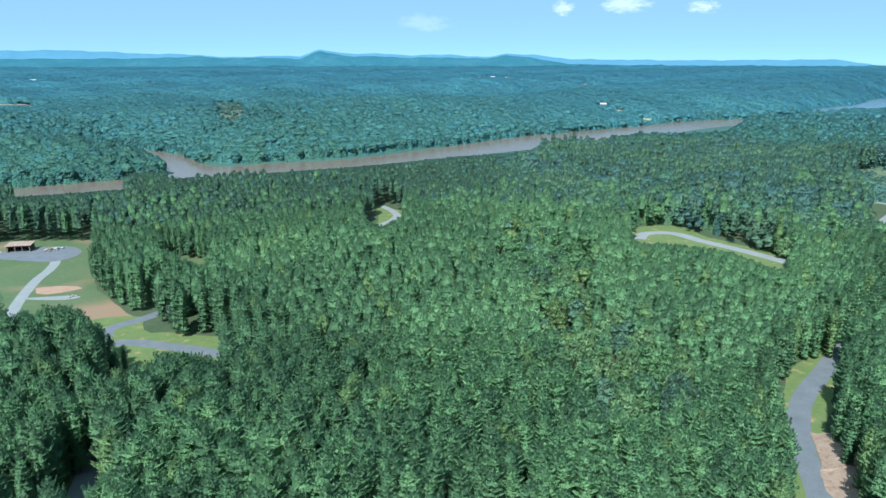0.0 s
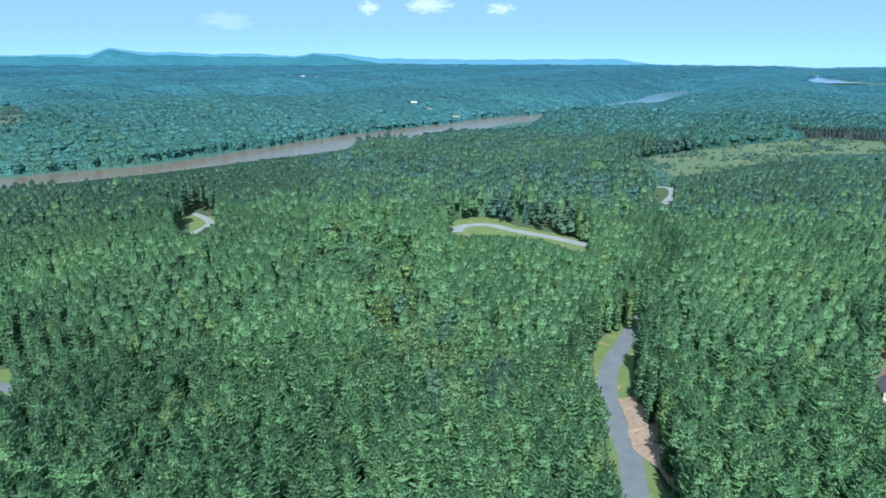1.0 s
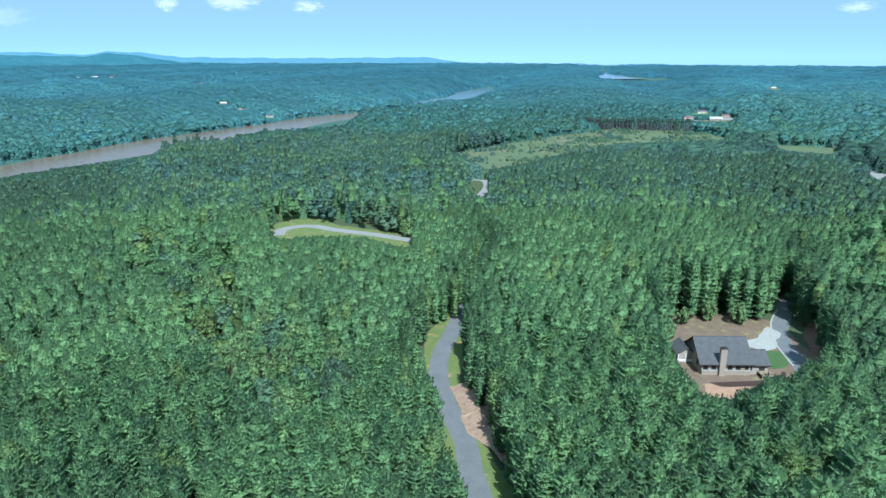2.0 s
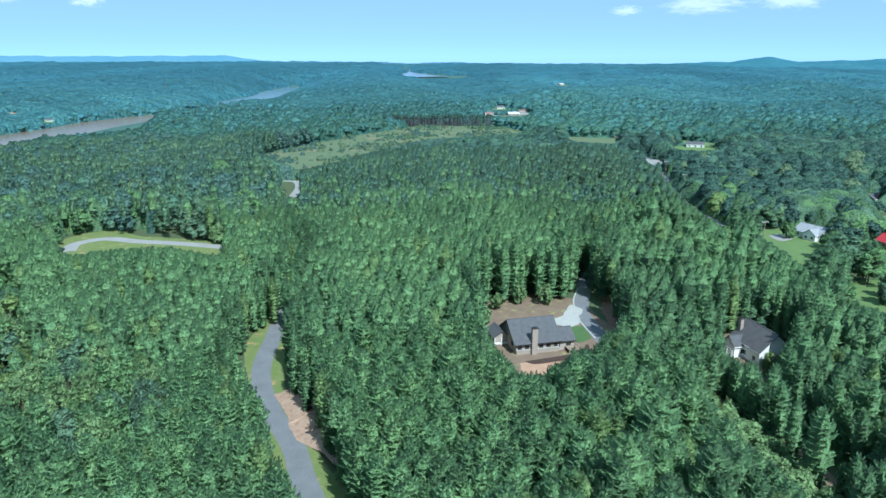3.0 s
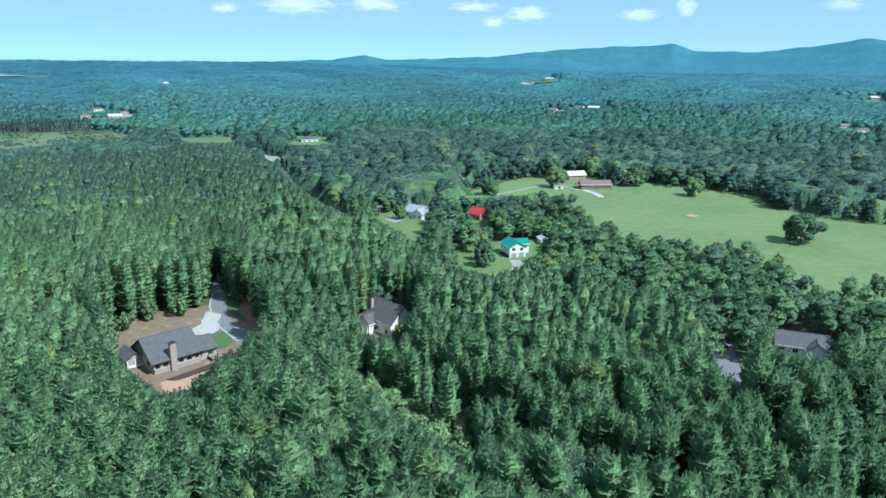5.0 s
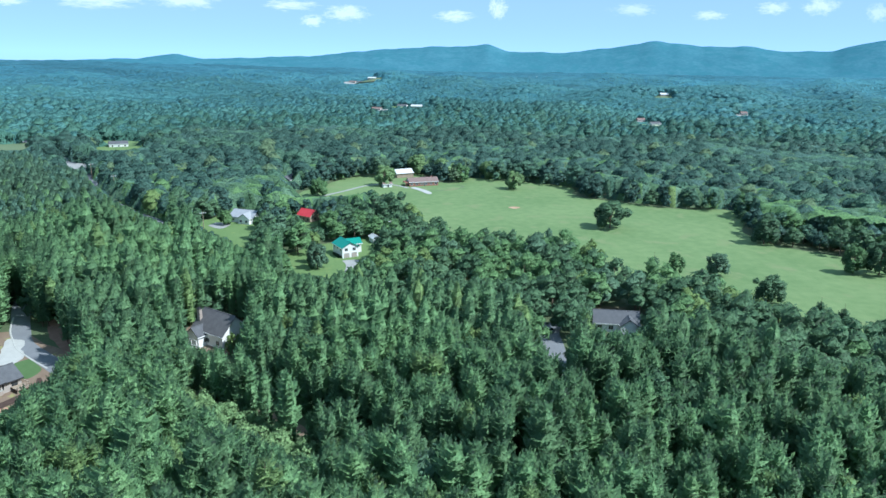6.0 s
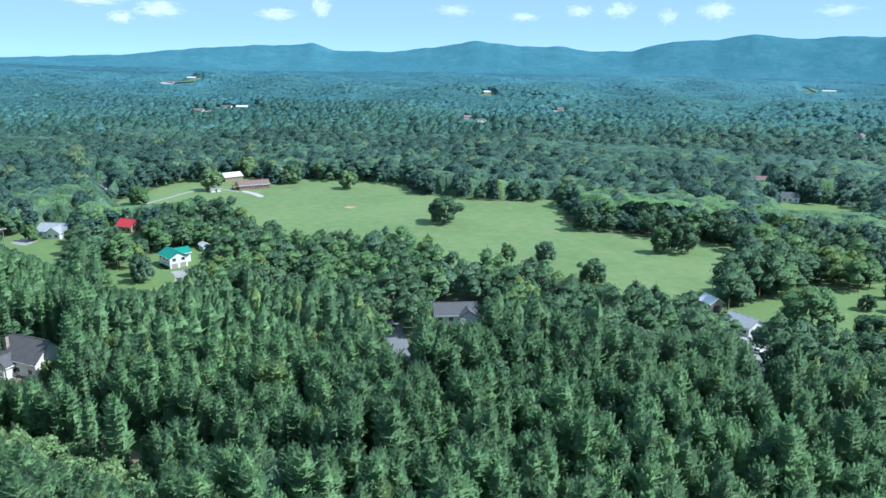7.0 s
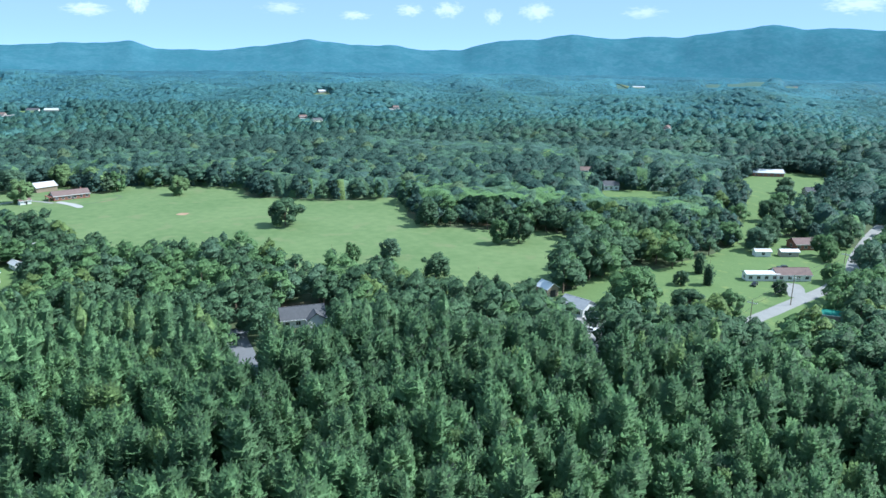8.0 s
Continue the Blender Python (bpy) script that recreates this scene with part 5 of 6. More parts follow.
for k, (x, y, hh, rad) in enumerate([(469, 51, 14, 7.5), (520, 31, 15, 8.5), (500, 12, 15, 8.5), (504, -20, 13, 7), (463, -35, 12, 6.5), (369, 212, 13, 6), (330, 222, 11, 5), (326, 208, 10, 4.5), (351, 192, 11, 5), (338, 204, 10, 4.5), (112, -2, 8, 4),
                                     (125, 31, 9.9, 4.5), (130, 31, 8.8, 4.2), (128, 37, 11, 5.0), (134, 38, 8.8, 4.5), (132, 44, 11, 5.2), (139, 45, 8.8, 4.8), (137, 51, 12.1, 5.2), (143, 52, 9.9, 4.5), (141, 57, 11, 5.0), (148, 58, 9.9, 4.5), (146, 63, 11, 4.8), (158, 56, 9.9, 5.0), (186, 151, 7, 2.6), (192, 144, 8, 3), (176, 153, 6, 2.4), (163, 147, 7, 3), (74, 252, 11, 5), (152, 305, 10, 4.5), (-150, 340, 12, 6)]):
    broadleaf_tree(x, y, hh, rad, 70 + k, "bright green rounded maple in full leaf", PALE)

# leafy trees that rise among the pines along the little valley
r = np.random.default_rng(77)
made = []
while len(made) < 30:
    x, y = r.uniform(24, 66), r.uniform(128, 250)
    if inside(x, y, VALLEY) and all(math.hypot(x - a, y - b) > 6.5 for a, b in made):
        made.append((x, y))
        pair = GOLD if len(made) % 9 == 0 else LONE_MESH[2] if len(made) % 3 == 0 else PALE
        broadleaf_tree(x, y, r.uniform(15, 18.5), r.uniform(3.8, 5.6), 200 + len(made), "pale green leafy tree rising among dark pines" if pair is LONE_MESH[2] else "bright green leafy tree rising among dark pines", pair)

CEDARS = [pine(300 + s, 16, 9, 7, 2, 3.2) for s in range(2)]
CEDAR_MESH = [(quad_mesh("crown", c - np.array([[0, 0, 5.0]] * 4 + [[0, 0, 0]] * 4), [HARD[0]]), quad_mesh("trunk", w, [BARK])) for c, w in CEDARS]
for k, (x, y, s) in enumerate([(196, -206, 0.62), (209, -214, 0.66), (227, -121, 0.5), (221, -126, 0.5), (275, -78, 0.6), (286, 62, 0.7)]):
    root = new("cedar_tree")
    root.matrix_basis = pose(x, y, ground_z(x, y), 0, 0, k * 77) @ Matrix.Diagonal((s * 1.55, s * 1.55, s, 1))
    tagged(root, "dark pointed cedar standing on a lawn", "tree", "cedars on the lawns")
    for n, me in (("trunk", CEDAR_MESH[k % 2][1]), ("crown", CEDAR_MESH[k % 2][0])):
        o = new(n, me)
        o.parent = root

# ---------------------------------------------------------------- houses
def part(name, bm, material, parent, label=""):
    """One mesh object under a thing or a part."""
    me = bpy.data.meshes.new(name)
    bm.to_mesh(me)
    bm.free()
    me.materials.append(material)
    ob = new(name, me)
    ob.parent = parent
    return tagged(ob, label)


def box(bm, lo, hi, bevel=0.0):
    vs = [bm.verts.new((x, y, z)) for x in (lo[0], hi[0]) for y in (lo[1], hi[1]) for z in (lo[2], hi[2])]
    for f in ((0, 1, 3, 2), (4, 6, 7, 5), (0, 4, 5, 1), (2, 3, 7, 6), (0, 2, 6, 4), (1, 5, 7, 3)):
        bm.faces.new([vs[i] for i in f])
    if bevel:
        bmesh.ops.bevel(bm, geom=bm.edges[:], offset=bevel, segments=2, affect="EDGES")
    return bm


def boxes(*items):
    bm = bmesh.new()
    for lo, hi in items:
        box(bm, lo, hi)
    return bm


def prism(outline, x0, x1):
    """A solid with one outline in y and z, drawn out along x."""
    bm = bmesh.new()
    a = [bm.verts.new((x0, y, z)) for y, z in outline]
    b = [bm.verts.new((x1, y, z)) for y, z in outline]
    bm.faces.new(a[::-1])
    bm.faces.new(b)
    n = len(outline)
    for i in range(n):
        bm.faces.new((a[i], a[(i + 1) % n], b[(i + 1) % n], b[i]))
    bmesh.ops.recalc_face_normals(bm, faces=bm.faces[:])
    return bm


def turned(bm, m):
    bmesh.ops.transform(bm, matrix=m, verts=bm.verts[:])
    return bm


def window(parent, m, w, h, trim):
    """A framed window standing a little proud of a wall; m puts its centre, facing -y."""
    t = 0.09
    fr = boxes(((-w / 2 - t, -0.05, -h / 2 - t), (w / 2 + t, 0.04, -h / 2)), ((-w / 2 - t, -0.05, h / 2), (w / 2 + t, 0.04, h / 2 + t)),
               ((-w / 2 - t, -0.05, -h / 2), (-w / 2, 0.04, h / 2)), ((w / 2, -0.05, -h / 2), (w / 2 + t, 0.04, h / 2)), ((-0.03, -0.04, -h / 2), (0.03, 0.03, h / 2)))
    f = part("window", turned(fr, m), trim, parent)
    part("pane", turned(boxes(((-w / 2, -0.025, -h / 2), (w / 2, 0.02, h / 2))), m), GLASS, f)


def wing(root, cx, cy, ang, length, width, eave, rise, wall, roof, trim, over=0.5, wins=(0, 0, 0, 0), base=-1.2, sill=1.5, gable=None, doors=()):
    """One gabled block of a house: wall, roof, fascia, windows on front, back and both ends, doors on the front or the near end."""
    m = pose(cx, cy, 0, 0, 0, ang)
    hw, hl = width / 2, length / 2
    part("wall", turned(prism([(-hw, base), (hw, base), (hw, eave), (0, eave + rise), (-hw, eave)], -hl, hl), m), wall, root)
    if gable:
        for s in (-1, 1):
            g = prism([(-hw + 0.05, eave), (hw - 0.05, eave), (0, eave + rise - 0.05)], hl + 0.004, hl + 0.05)
            part("gable", turned(g, m @ pose(0, 0, 0, 0, 0, 0 if s > 0 else 180)), gable, root)
    k = rise / hw
    e, t = hw + over, 0.22
    ob = part("roof", turned(prism([(-e, eave - over * k), (0, eave + rise + 0.02), (e, eave - over * k), (e, eave - over * k + t), (0, eave + rise + t + 0.06), (-e, eave - over * k + t)], -hl - over, hl + over), m), roof, root)
    for y0, y1 in ((-e - 0.06, -e), (e, e + 0.06)):
        part("fascia", turned(boxes(((-hl - over - 0.03, y0, eave - over * k - 0.1), (hl + over + 0.03, y1, eave - over * k + t - 0.02))), m), trim, ob)
    part("ridge_cap", turned(boxes(((-hl - over, -0.16, eave + rise + t), (hl + over, 0.16, eave + rise + t + 0.09))), m), roof, ob)
    sides = [(0, -hw, 0, length), (0, hw, 180, length), (hl, 0, 90, width), (-hl, 0, -90, width)]
    for n, (sx, sy, turn, span) in zip(wins, sides):
        for i in range(n):
            u = (i + 0.5) / n * span - span / 2
            window(root, m @ pose(sx, sy, 0, 0, 0, turn) @ pose(u, 0, sill, 0, 0, 0), min(1.4, span / n * 0.5), 1.25, trim)
    for side, u, w, h, mat in doors:
        sx, sy, turn, span = sides[side]
        d = part("door", turned(boxes(((-w / 2, -0.06, 0.02), (w / 2, 0.05, h))), m @ pose(sx, sy, 0, 0, 0, turn) @ pose(u, 0, 0)), mat, root)
        part("door_frame", turned(boxes(((-w / 2 - 0.12, -0.09, 0.02), (-w / 2, 0.05, h + 0.12)), ((w / 2, -0.09, 0.02), (w / 2 + 0.12, 0.05, h + 0.12)), ((-w / 2, -0.09, h), (w / 2, 0.05, h + 0.12))),
                                  m @ pose(sx, sy, 0, 0, 0, turn) @ pose(u, 0, 0)), trim, d)


def chimney(root, x, y, ang, w, d, z0, z1, mat):
    m = pose(x, y, 0, 0, 0, ang)
    c = part("chimney", turned(box(bmesh.new(), (-w / 2, -d / 2, z0), (w / 2, d / 2, z1), 0.03), m), mat, root)
    part("cap", turned(boxes(((-w / 2 - 0.12, -d / 2 - 0.12, z1), (w / 2 + 0.12, d / 2 + 0.12, z1 + 0.18)), ((-w / 4, -d / 4, z1 + 0.18), (w / 4, d / 4, z1 + 0.5))), m), DARK, c)


def root_at(name, x, y, ang, label, category, group="", lift=0.0):
    r = new(name)
    r.matrix_basis = pose(x, y, ground_z(x, y) + lift, 0, 0, ang)
    return tagged(r, label, category, group)


# the craftsman house in the clearing
h = root_at("house", 160, 126, -31, "grey-roofed craftsman house with a stone chimney in a clearing", "house", lift=0.1)
wing(h, 0.4, 0, 0, 13.4, 14.4, 3.6, 4.6, TAUPE, SHINGLE, DARK, 0.8, (6, 4, 3, 2), -1.8, 2.2, None, ((0, 4.6, 1.1, 2.2, WOOD),))
wing(h, -8.2, 4.4, 90, 7, 4.6, 2.8, 1.6, TAUPE, SHINGLE, DARK, 0.5, (2, 2, 2, 0), -1.0, 1.6)
wing(h, 8.6, -2.6, 0, 7, 8.4, 2.9, 2.5, TAUPE, SHINGLE, DARK, 0.5, (2, 1, 2, 0), -1.0, 1.6)
chimney(h, -0.9, -7.7, 0, 1.7, 1.2, -1.8, 8.0, STONE)
part("stone_base", boxes(((-6.25, -7.45, -1.9), (7.05, -7.205, 1.1)),), STONE, h, "pinkish stone-faced basement wall")
part("band", boxes(((-6.3, -7.53, 1.1), (-1.8, -7.207, 1.4)), ((0.0, -7.53, 1.1), (7.1, -7.207, 1.4))), CONCRETE, h)
part("porch_band", boxes(((-10.6, 0.7, 0.3), (-5.9, 1.0, 0.9))), SIDING, h, "white porch railing")
for u in (-10.4, -8.3):
    part("porch_column", boxes(((u - 0.12, 0.62, -0.8), (u + 0.12, 0.86, 2.7))), SIDING, h)
deck = part("deck", boxes(((9.2, -10.2, 0.9), (12.6, -6.85, 1.1)), ((9.2, -10.2, -1.6), (9.4, -10.0, 0.9)), ((12.4, -10.2, -1.6), (12.6, -10.0, 0.9))), WOOD, h, "timber deck on posts")
for k in range(5):
    part("post", boxes(((9.3 + k * 0.78, -10.2, 1.1), (9.42 + k * 0.78, -10.08, 2.05))), WOOD, deck)
part("rail", boxes(((9.2, -10.22, 2.05), (12.6, -10.06, 2.15)), ((12.45, -10.2, 2.05), (12.6, -6.85, 2.15))), WOOD, deck)

# the house with the screened porch
h = root_at("house", 201, 72.5, 57.5, "dark-roofed white gabled house with a screened porch among pines", "house")
wing(h, 0, 0, 0, 13.4, 10.2, 4.4, 4.6, SIDING, SHINGLE_DARK, SIDING, 0.5, (3, 3, 2, 2), -0.8, 1.7)
chimney(h, 5.8, 3.0, 0, 1.3, 1.0, 0, 9.8, STONE)
wing(h, 3.4, 5.2, 90, 5.5, 5.4, 3.4, 2.2, SIDING, SHINGLE, SIDING, 0.4, (1, 1, 0, 2), -0.8, 1.6)
porch = part("porch", boxes(((0, 5.2, -0.6), (7.6, 9.2, 0.1))), CONCRETE, h, "raised porch floor")
for px_, py_ in ((0.2, 9.0), (2.6, 9.0), (5.0, 9.0), (7.4, 9.0), (7.4, 7.0)):
    part("porch_post", boxes(((px_ - 0.08, py_ - 0.08, 0.1), (px_ + 0.08, py_ + 0.08, 2.6))), SIDING, porch)
part("porch_rail", boxes(((0.2, 8.96, 0.95), (7.4, 9.04, 1.05)), ((0.2, 8.96, 2.5), (7.4, 9.04, 2.62))), SIDING, porch)

# the long house behind the near pines
h = root_at("house", 218, -51, 84, "grey-roofed white house behind pines", "house")
wing(h, 0, 0, 0, 14, 9, 3.0, 2.6, SIDING, SHINGLE, SIDING, 0.5, (4, 4, 2, 2), -0.5, 1.5, SIDING, ((0, 0, 1.0, 2.1, WOOD),))
wing(h, -3.8, 4.6, 90, 4, 5.5, 3.0, 2.0, SIDING, SHINGLE, SIDING, 0.4, (1, 1, 0, 1), -0.5, 1.5)

# the white house with the teal roof
h = root_at("house", 299, 50, 32, "white two-storey house with a teal metal roof and garage doors", "house", lift=0.1)
wing(h, 0, 0, 0, 10.5, 7.4, 4.6, 2.0, SIDING, TEAL, SIDING, 0.5, (4, 3, 0, 2), -0.5, 3.6, SIDING, ((3, -1.75, 2.5, 2.1, TAUPE), (3, 1.75, 2.5, 2.1, TAUPE)))
wing(h, 3.4, -4.6, 90, 6.4, 5.4, 4.2, 1.7, SIDING, TEAL, SIDING, 0.5, (2, 2, 0, 2), -0.5, 3.2)
part("hedge_bed", boxes(((-4.5, 3.8, -0.2), (3.0, 4.9, 0.9))), HARD[0], h, "clipped dark hedge along the wall")

for name, x, y, ang, dims, wall, roof, wins, label in (
        ("house", 361, 112, 72, (14, 10.5, 3.0, 2.8), SIDING, SHINGLE_PALE, (3, 3, 2, 2), "white gabled house with a pale grey roof behind a lawn"),
        ("house", 364, 80, 58, (9, 7.5, 3.2, 2.8), WOOD, RED_ROOF, (3, 3, 1, 1), "small house with a bright red metal roof among trees"),
        ("house", 476, 117, -15, (13, 8, 3.0, 2.2), TAUPE, SHINGLE, (3, 3, 1, 1), "low grey-roofed house at the edge of the wood"),
        ("shed", 322, 40, 24, (6.5, 3.4, 2.3, 0.8), SIDING, TIN, (1, 1, 0, 1), "long white garden shed with a pale roof"),
        ("ranch_house", 475, 26, -72, (20, 8.5, 2.9, 2.2), BRICKM, SHINGLE_BROWN, (6, 5, 0, 1), "long red-brick ranch house with a brown roof"),
        ("barn", 507, 42, -60, (13, 9, 3.2, 2.4), WOOD, TIN, (0, 0, 0, 0), "open-sided barn with a bright tin roof"),
        ("shed", 465, 49, -65, (6, 3.5, 2.3, 0.8), SIDING, SHINGLE_BROWN, (1, 0, 0, 0), "small white shed beside the ranch house"),
        ("barn", 210, -141, 10, (6, 5.5, 3.4, 1.8), WOOD, TIN, (0, 0, 0, 0), "small weathered barn with a tin roof at the pasture corner"),
        ("house", 191, -141, 20, (10, 8, 3.0, 2.0), SIDING, SHINGLE_PALE, (3, 3, 2, 2), "pale grey-roofed bungalow among parked cars"),
        ("mobile_home", 193, -231, 67, (13, 4.2, 2.9, 0.6), SIDING, SIDING, (4, 4, 1, 1), "long white mobile home on the lawn"),
        ("house", 189, -243, 67, (14, 7, 2.7, 1.9), SIDING, SHINGLE_BROWN, (4, 4, 1, 1), "low white house with a maroon roof"),
        ("house", 221, -291, 70, (13, 8, 2.8, 2.0), BRICKM, SHINGLE_BROWN, (4, 4, 1, 1), "red-brick house with a brown roof under trees"),
        ("shed", 219, -261, 66, (7, 3.6, 2.4, 0.7), SIDING, TIN, (1, 1, 0, 0), "white trailer shed in a yard"),
        ("shed", 214, -272, 66, (8, 3.4, 2.4, 0.7), TAUPE, TIN, (1, 1, 0, 0), "grey trailer shed in a yard"),
        ("shed", 148.6, -217, 46, (11, 3.6, 2.5, 0.9), TAUPE, TEAL, (0, 0, 0, 0), "long low shed with a teal roof"),
        ("house", 384, -452, 57, (22, 9, 3.0, 2.0), BRICKM, TIN, (6, 5, 1, 1), "long red house with a white roof on the hill lawn"),
        ("house", 314, -418, 60, (16, 8, 2.8, 2.0), TAUPE, SHINGLE, (4, 4, 1, 1), "grey house below the hill lawn"),
        ("house", 381, -302, 62, (10, 8, 3.2, 2.4), SIDING, SHINGLE, (3, 3, 1, 2), "white house with a grey roof at the wood edge"),
        ("house", 443, -326, 62, (12, 8, 3.0, 2.2), SIDING, SHINGLE_BROWN, (3, 3, 1, 1), "white house with a rusty brown roof among trees")):
    h = root_at(name, x, y, ang, label, "shed" if name == "shed" else "barn" if name == "barn" else "house")
    wing(h, 0, 0, 0, *dims, wall, roof, SIDING if wall is not WOOD else WOOD, 0.4, wins, -0.8, 1.5, SIDING if name == "ranch_house" else None,
         ((0, 0.4, 1.0, 2.0, DARK),) if name not in ("barn",) else ((3, 0, 2.6, 2.8, DARK),))
    if (x, y) == (361, 112):
        wing(h, -3.2, 4.6, 90, 6, 6.5, 3.0, 2.3, SIDING, SHINGLE_PALE, SIDING, 0.4, (1, 1, 2, 0), -0.8, 1.5)
    if name == "ranch_house":
        part("carport", boxes(((-12.6, -4.2, 2.4), (-10.0, 4.2, 2.7)), ((-12.5, -4.1, -0.5), (-12.2, -3.8, 2.4)), ((-12.5, 3.8, -0.5), (-12.2, 4.1, 2.4))), BRICKM, h)
        chimney(h, 6.5, 0.6, 0, 1.0, 0.8, 3, 6.2, BRICKM)

# far homes in small glades
for k, (x, y, w, a) in enumerate(HAMLETS):
    h = root_at("far_house", x, y, a, "pale distant house in a small glade", "house", "homes scattered through the far woods")
    wing(h, 0, 0, 0, w * 0.8, w * 0.45, 3.2, 2.2, SIDING if k % 3 == 0 else TAUPE, (SHINGLE, TIN, SHINGLE_BROWN)[k % 3], SIDING, 0.4, (3, 2, 1, 1), -2.5, 1.6)

# ---------------------------------------------------------------- paved and bare spots near the houses
patch("paving_drive", [(180, 134), (186, 133), (191, 134.5), (198, 137.5), (196.5, 131.5), (191, 128.5), (187, 125.8), (182, 124.4), (179, 127)], CONCRETE, 0.14, "pale new concrete drive and parking", "driveway", 1.2, 0.5)
ribbon("kerb_drive", [(216, 146.8), (205, 141), (197.5, 135.6), (191, 130.4), (184.5, 122.5), (178, 113.6)], 0.55, CONCRETE, 0.2, "pale concrete kerb along the lane", "kerb", 1.5)
patch("ground_drive_bank", [(186, 112), (193, 119), (201, 126), (212, 133), (215, 131), (206, 122), (197, 114), (189, 108)], surface("raw_bank", (0.16, 0.095, 0.070), (0.26, 0.165, 0.125), 0.4, 0.95, 0.05, 2.0), 0.12, "bare reddish bank beside the lane", "bank", 2, 0.5)
patch("ground_new_lawn", [(178, 125.8), (184, 122.6), (180, 117.5), (177, 114.8), (171.6, 115.3), (172.8, 120)], surface("sod", (0.065, 0.120, 0.042), (0.092, 0.150, 0.058), 0.5, 0.9, 0.02, 6.0), 0.12, "square of bright new sod", "lawn", 1.5, 0.1)
patch("ground_clay_yard", [(147, 118), (156, 112.5), (154, 109), (146, 105), (138, 103), (137, 109)], CLAY, 0.12, "bare pinkish clay below the house", "yard", 2, 0.6)
patch("ground_mulch_bed", [(149, 118.2), (165, 111.2), (172, 113), (171, 111), (165, 108.6), (156, 111.5), (149.5, 115)], surface("dark_mulch", (0.045, 0.028, 0.022), (0.085, 0.055, 0.045), 0.8, 0.95, 0.03, 6), 0.17, "dark mulch bed in front of the house", "bed", 1.5, 0.1)
bank_ob = patch("ground_bank", [(86.5, 151), (82.6, 139), (78.2, 127.6), (78.4, 119), (77, 111), (80.5, 112), (83.5, 117), (87, 124), (88.5, 131), (90, 139), (91.5, 148)], surface("cut_bank", (0.27, 0.175, 0.13), (0.42, 0.31, 0.235), 0.5, 0.95, 0.1, 2.0, third=((0.30, 0.18, 0.12), 1.5, 0.55)), 0.13, "bare pink clay bank beside the road", "bank", 2, 0.5)
for v in bank_ob.data.vertices:
    # the cut rises from the verge and falls away under the pines
    u = min(max((float(seg_dist(np.array([v.co.x]), np.array([v.co.y]), ROAD_A)[0]) - 4.0) / 8.0, 0.0), 1.0)
    v.co.z += 1.5 * math.sin(math.pi * u)
patch("paving_pad", [(-206, 316), (-188, 326), (-174, 324), (-166, 312), (-172, 300), (-190, 302), (-204, 306)], ASPHALT, 0.14, "grey paved pad on the building plot", "driveway", 3, 0.4)
patch("ground_rubble_patch", [(-158, 250), (-142, 253), (-136, 251.5), (-140, 248), (-150, 248)], PALE_ROAD, 0.13, "strip of pale gravel on the plot", "gravel", 2, 0.5)
patch("ground_clay_scar", [(-158, 262), (-148, 266), (-140, 262), (-146, 256), (-154, 256)], CLAY, 0.10, "red clay scar in the grass", "bare ground", 3, 1.0)
patch("paving_garage_drive", [(289, 50), (291, 43), (284, 40), (272, 42), (270, 46), (282, 47)], PALE_ROAD, 0.14, "pale drive up to the garage", "driveway", 2, 0.2)
patch("paving_house_pad", [(348, 128), (356, 126), (352, 118), (342, 120)], PALE_ROAD, 0.14, "grey parking pad on the lawn", "driveway", 2, 0.2)
patch("paving_ranch_drive", [(462, 33), (466, 31), (454, 22), (444, 18), (442, 21), (452, 26)], CONCRETE, 0.2, "pale concrete drive at the ranch house", "driveway", 2, 0.2)
patch("paving_yard", [(186, -136), (190, -150), (180, -150), (170, -138), (156, -127), (150, -118), (156, -116), (170, -128)], PALE_ROAD, 0.14, "worn gravel yard with parked cars", "yard", 2, 0.5)
patch("paving_home_drive", [(186, -236), (182, -240), (176, -236), (170, -228), (173, -224), (180, -230)], PALE_ROAD, 0.14, "gravel drive to the white homes", "driveway", 2, 0.4)
ribbon("track_pasture", [(452, 22), (458, 6), (470, -2), (476, 2)], 1.6, MEADOW, 0.16, "faint worn track in the pasture", "track")
ribbon("track_upper", [(420, 92), (446, 76), (470, 62), (474, 48), (462, 34)], 2.4, PALE_ROAD, 0.2, "pale farm track across the lawn", "track")
patch("ground_salt_lick", [(404, -28), (407, -31), (405, -35), (401, -32)], CLAY, 0.16, "bare feeding spot in the pasture", "bare ground", 1.5, 0.4)


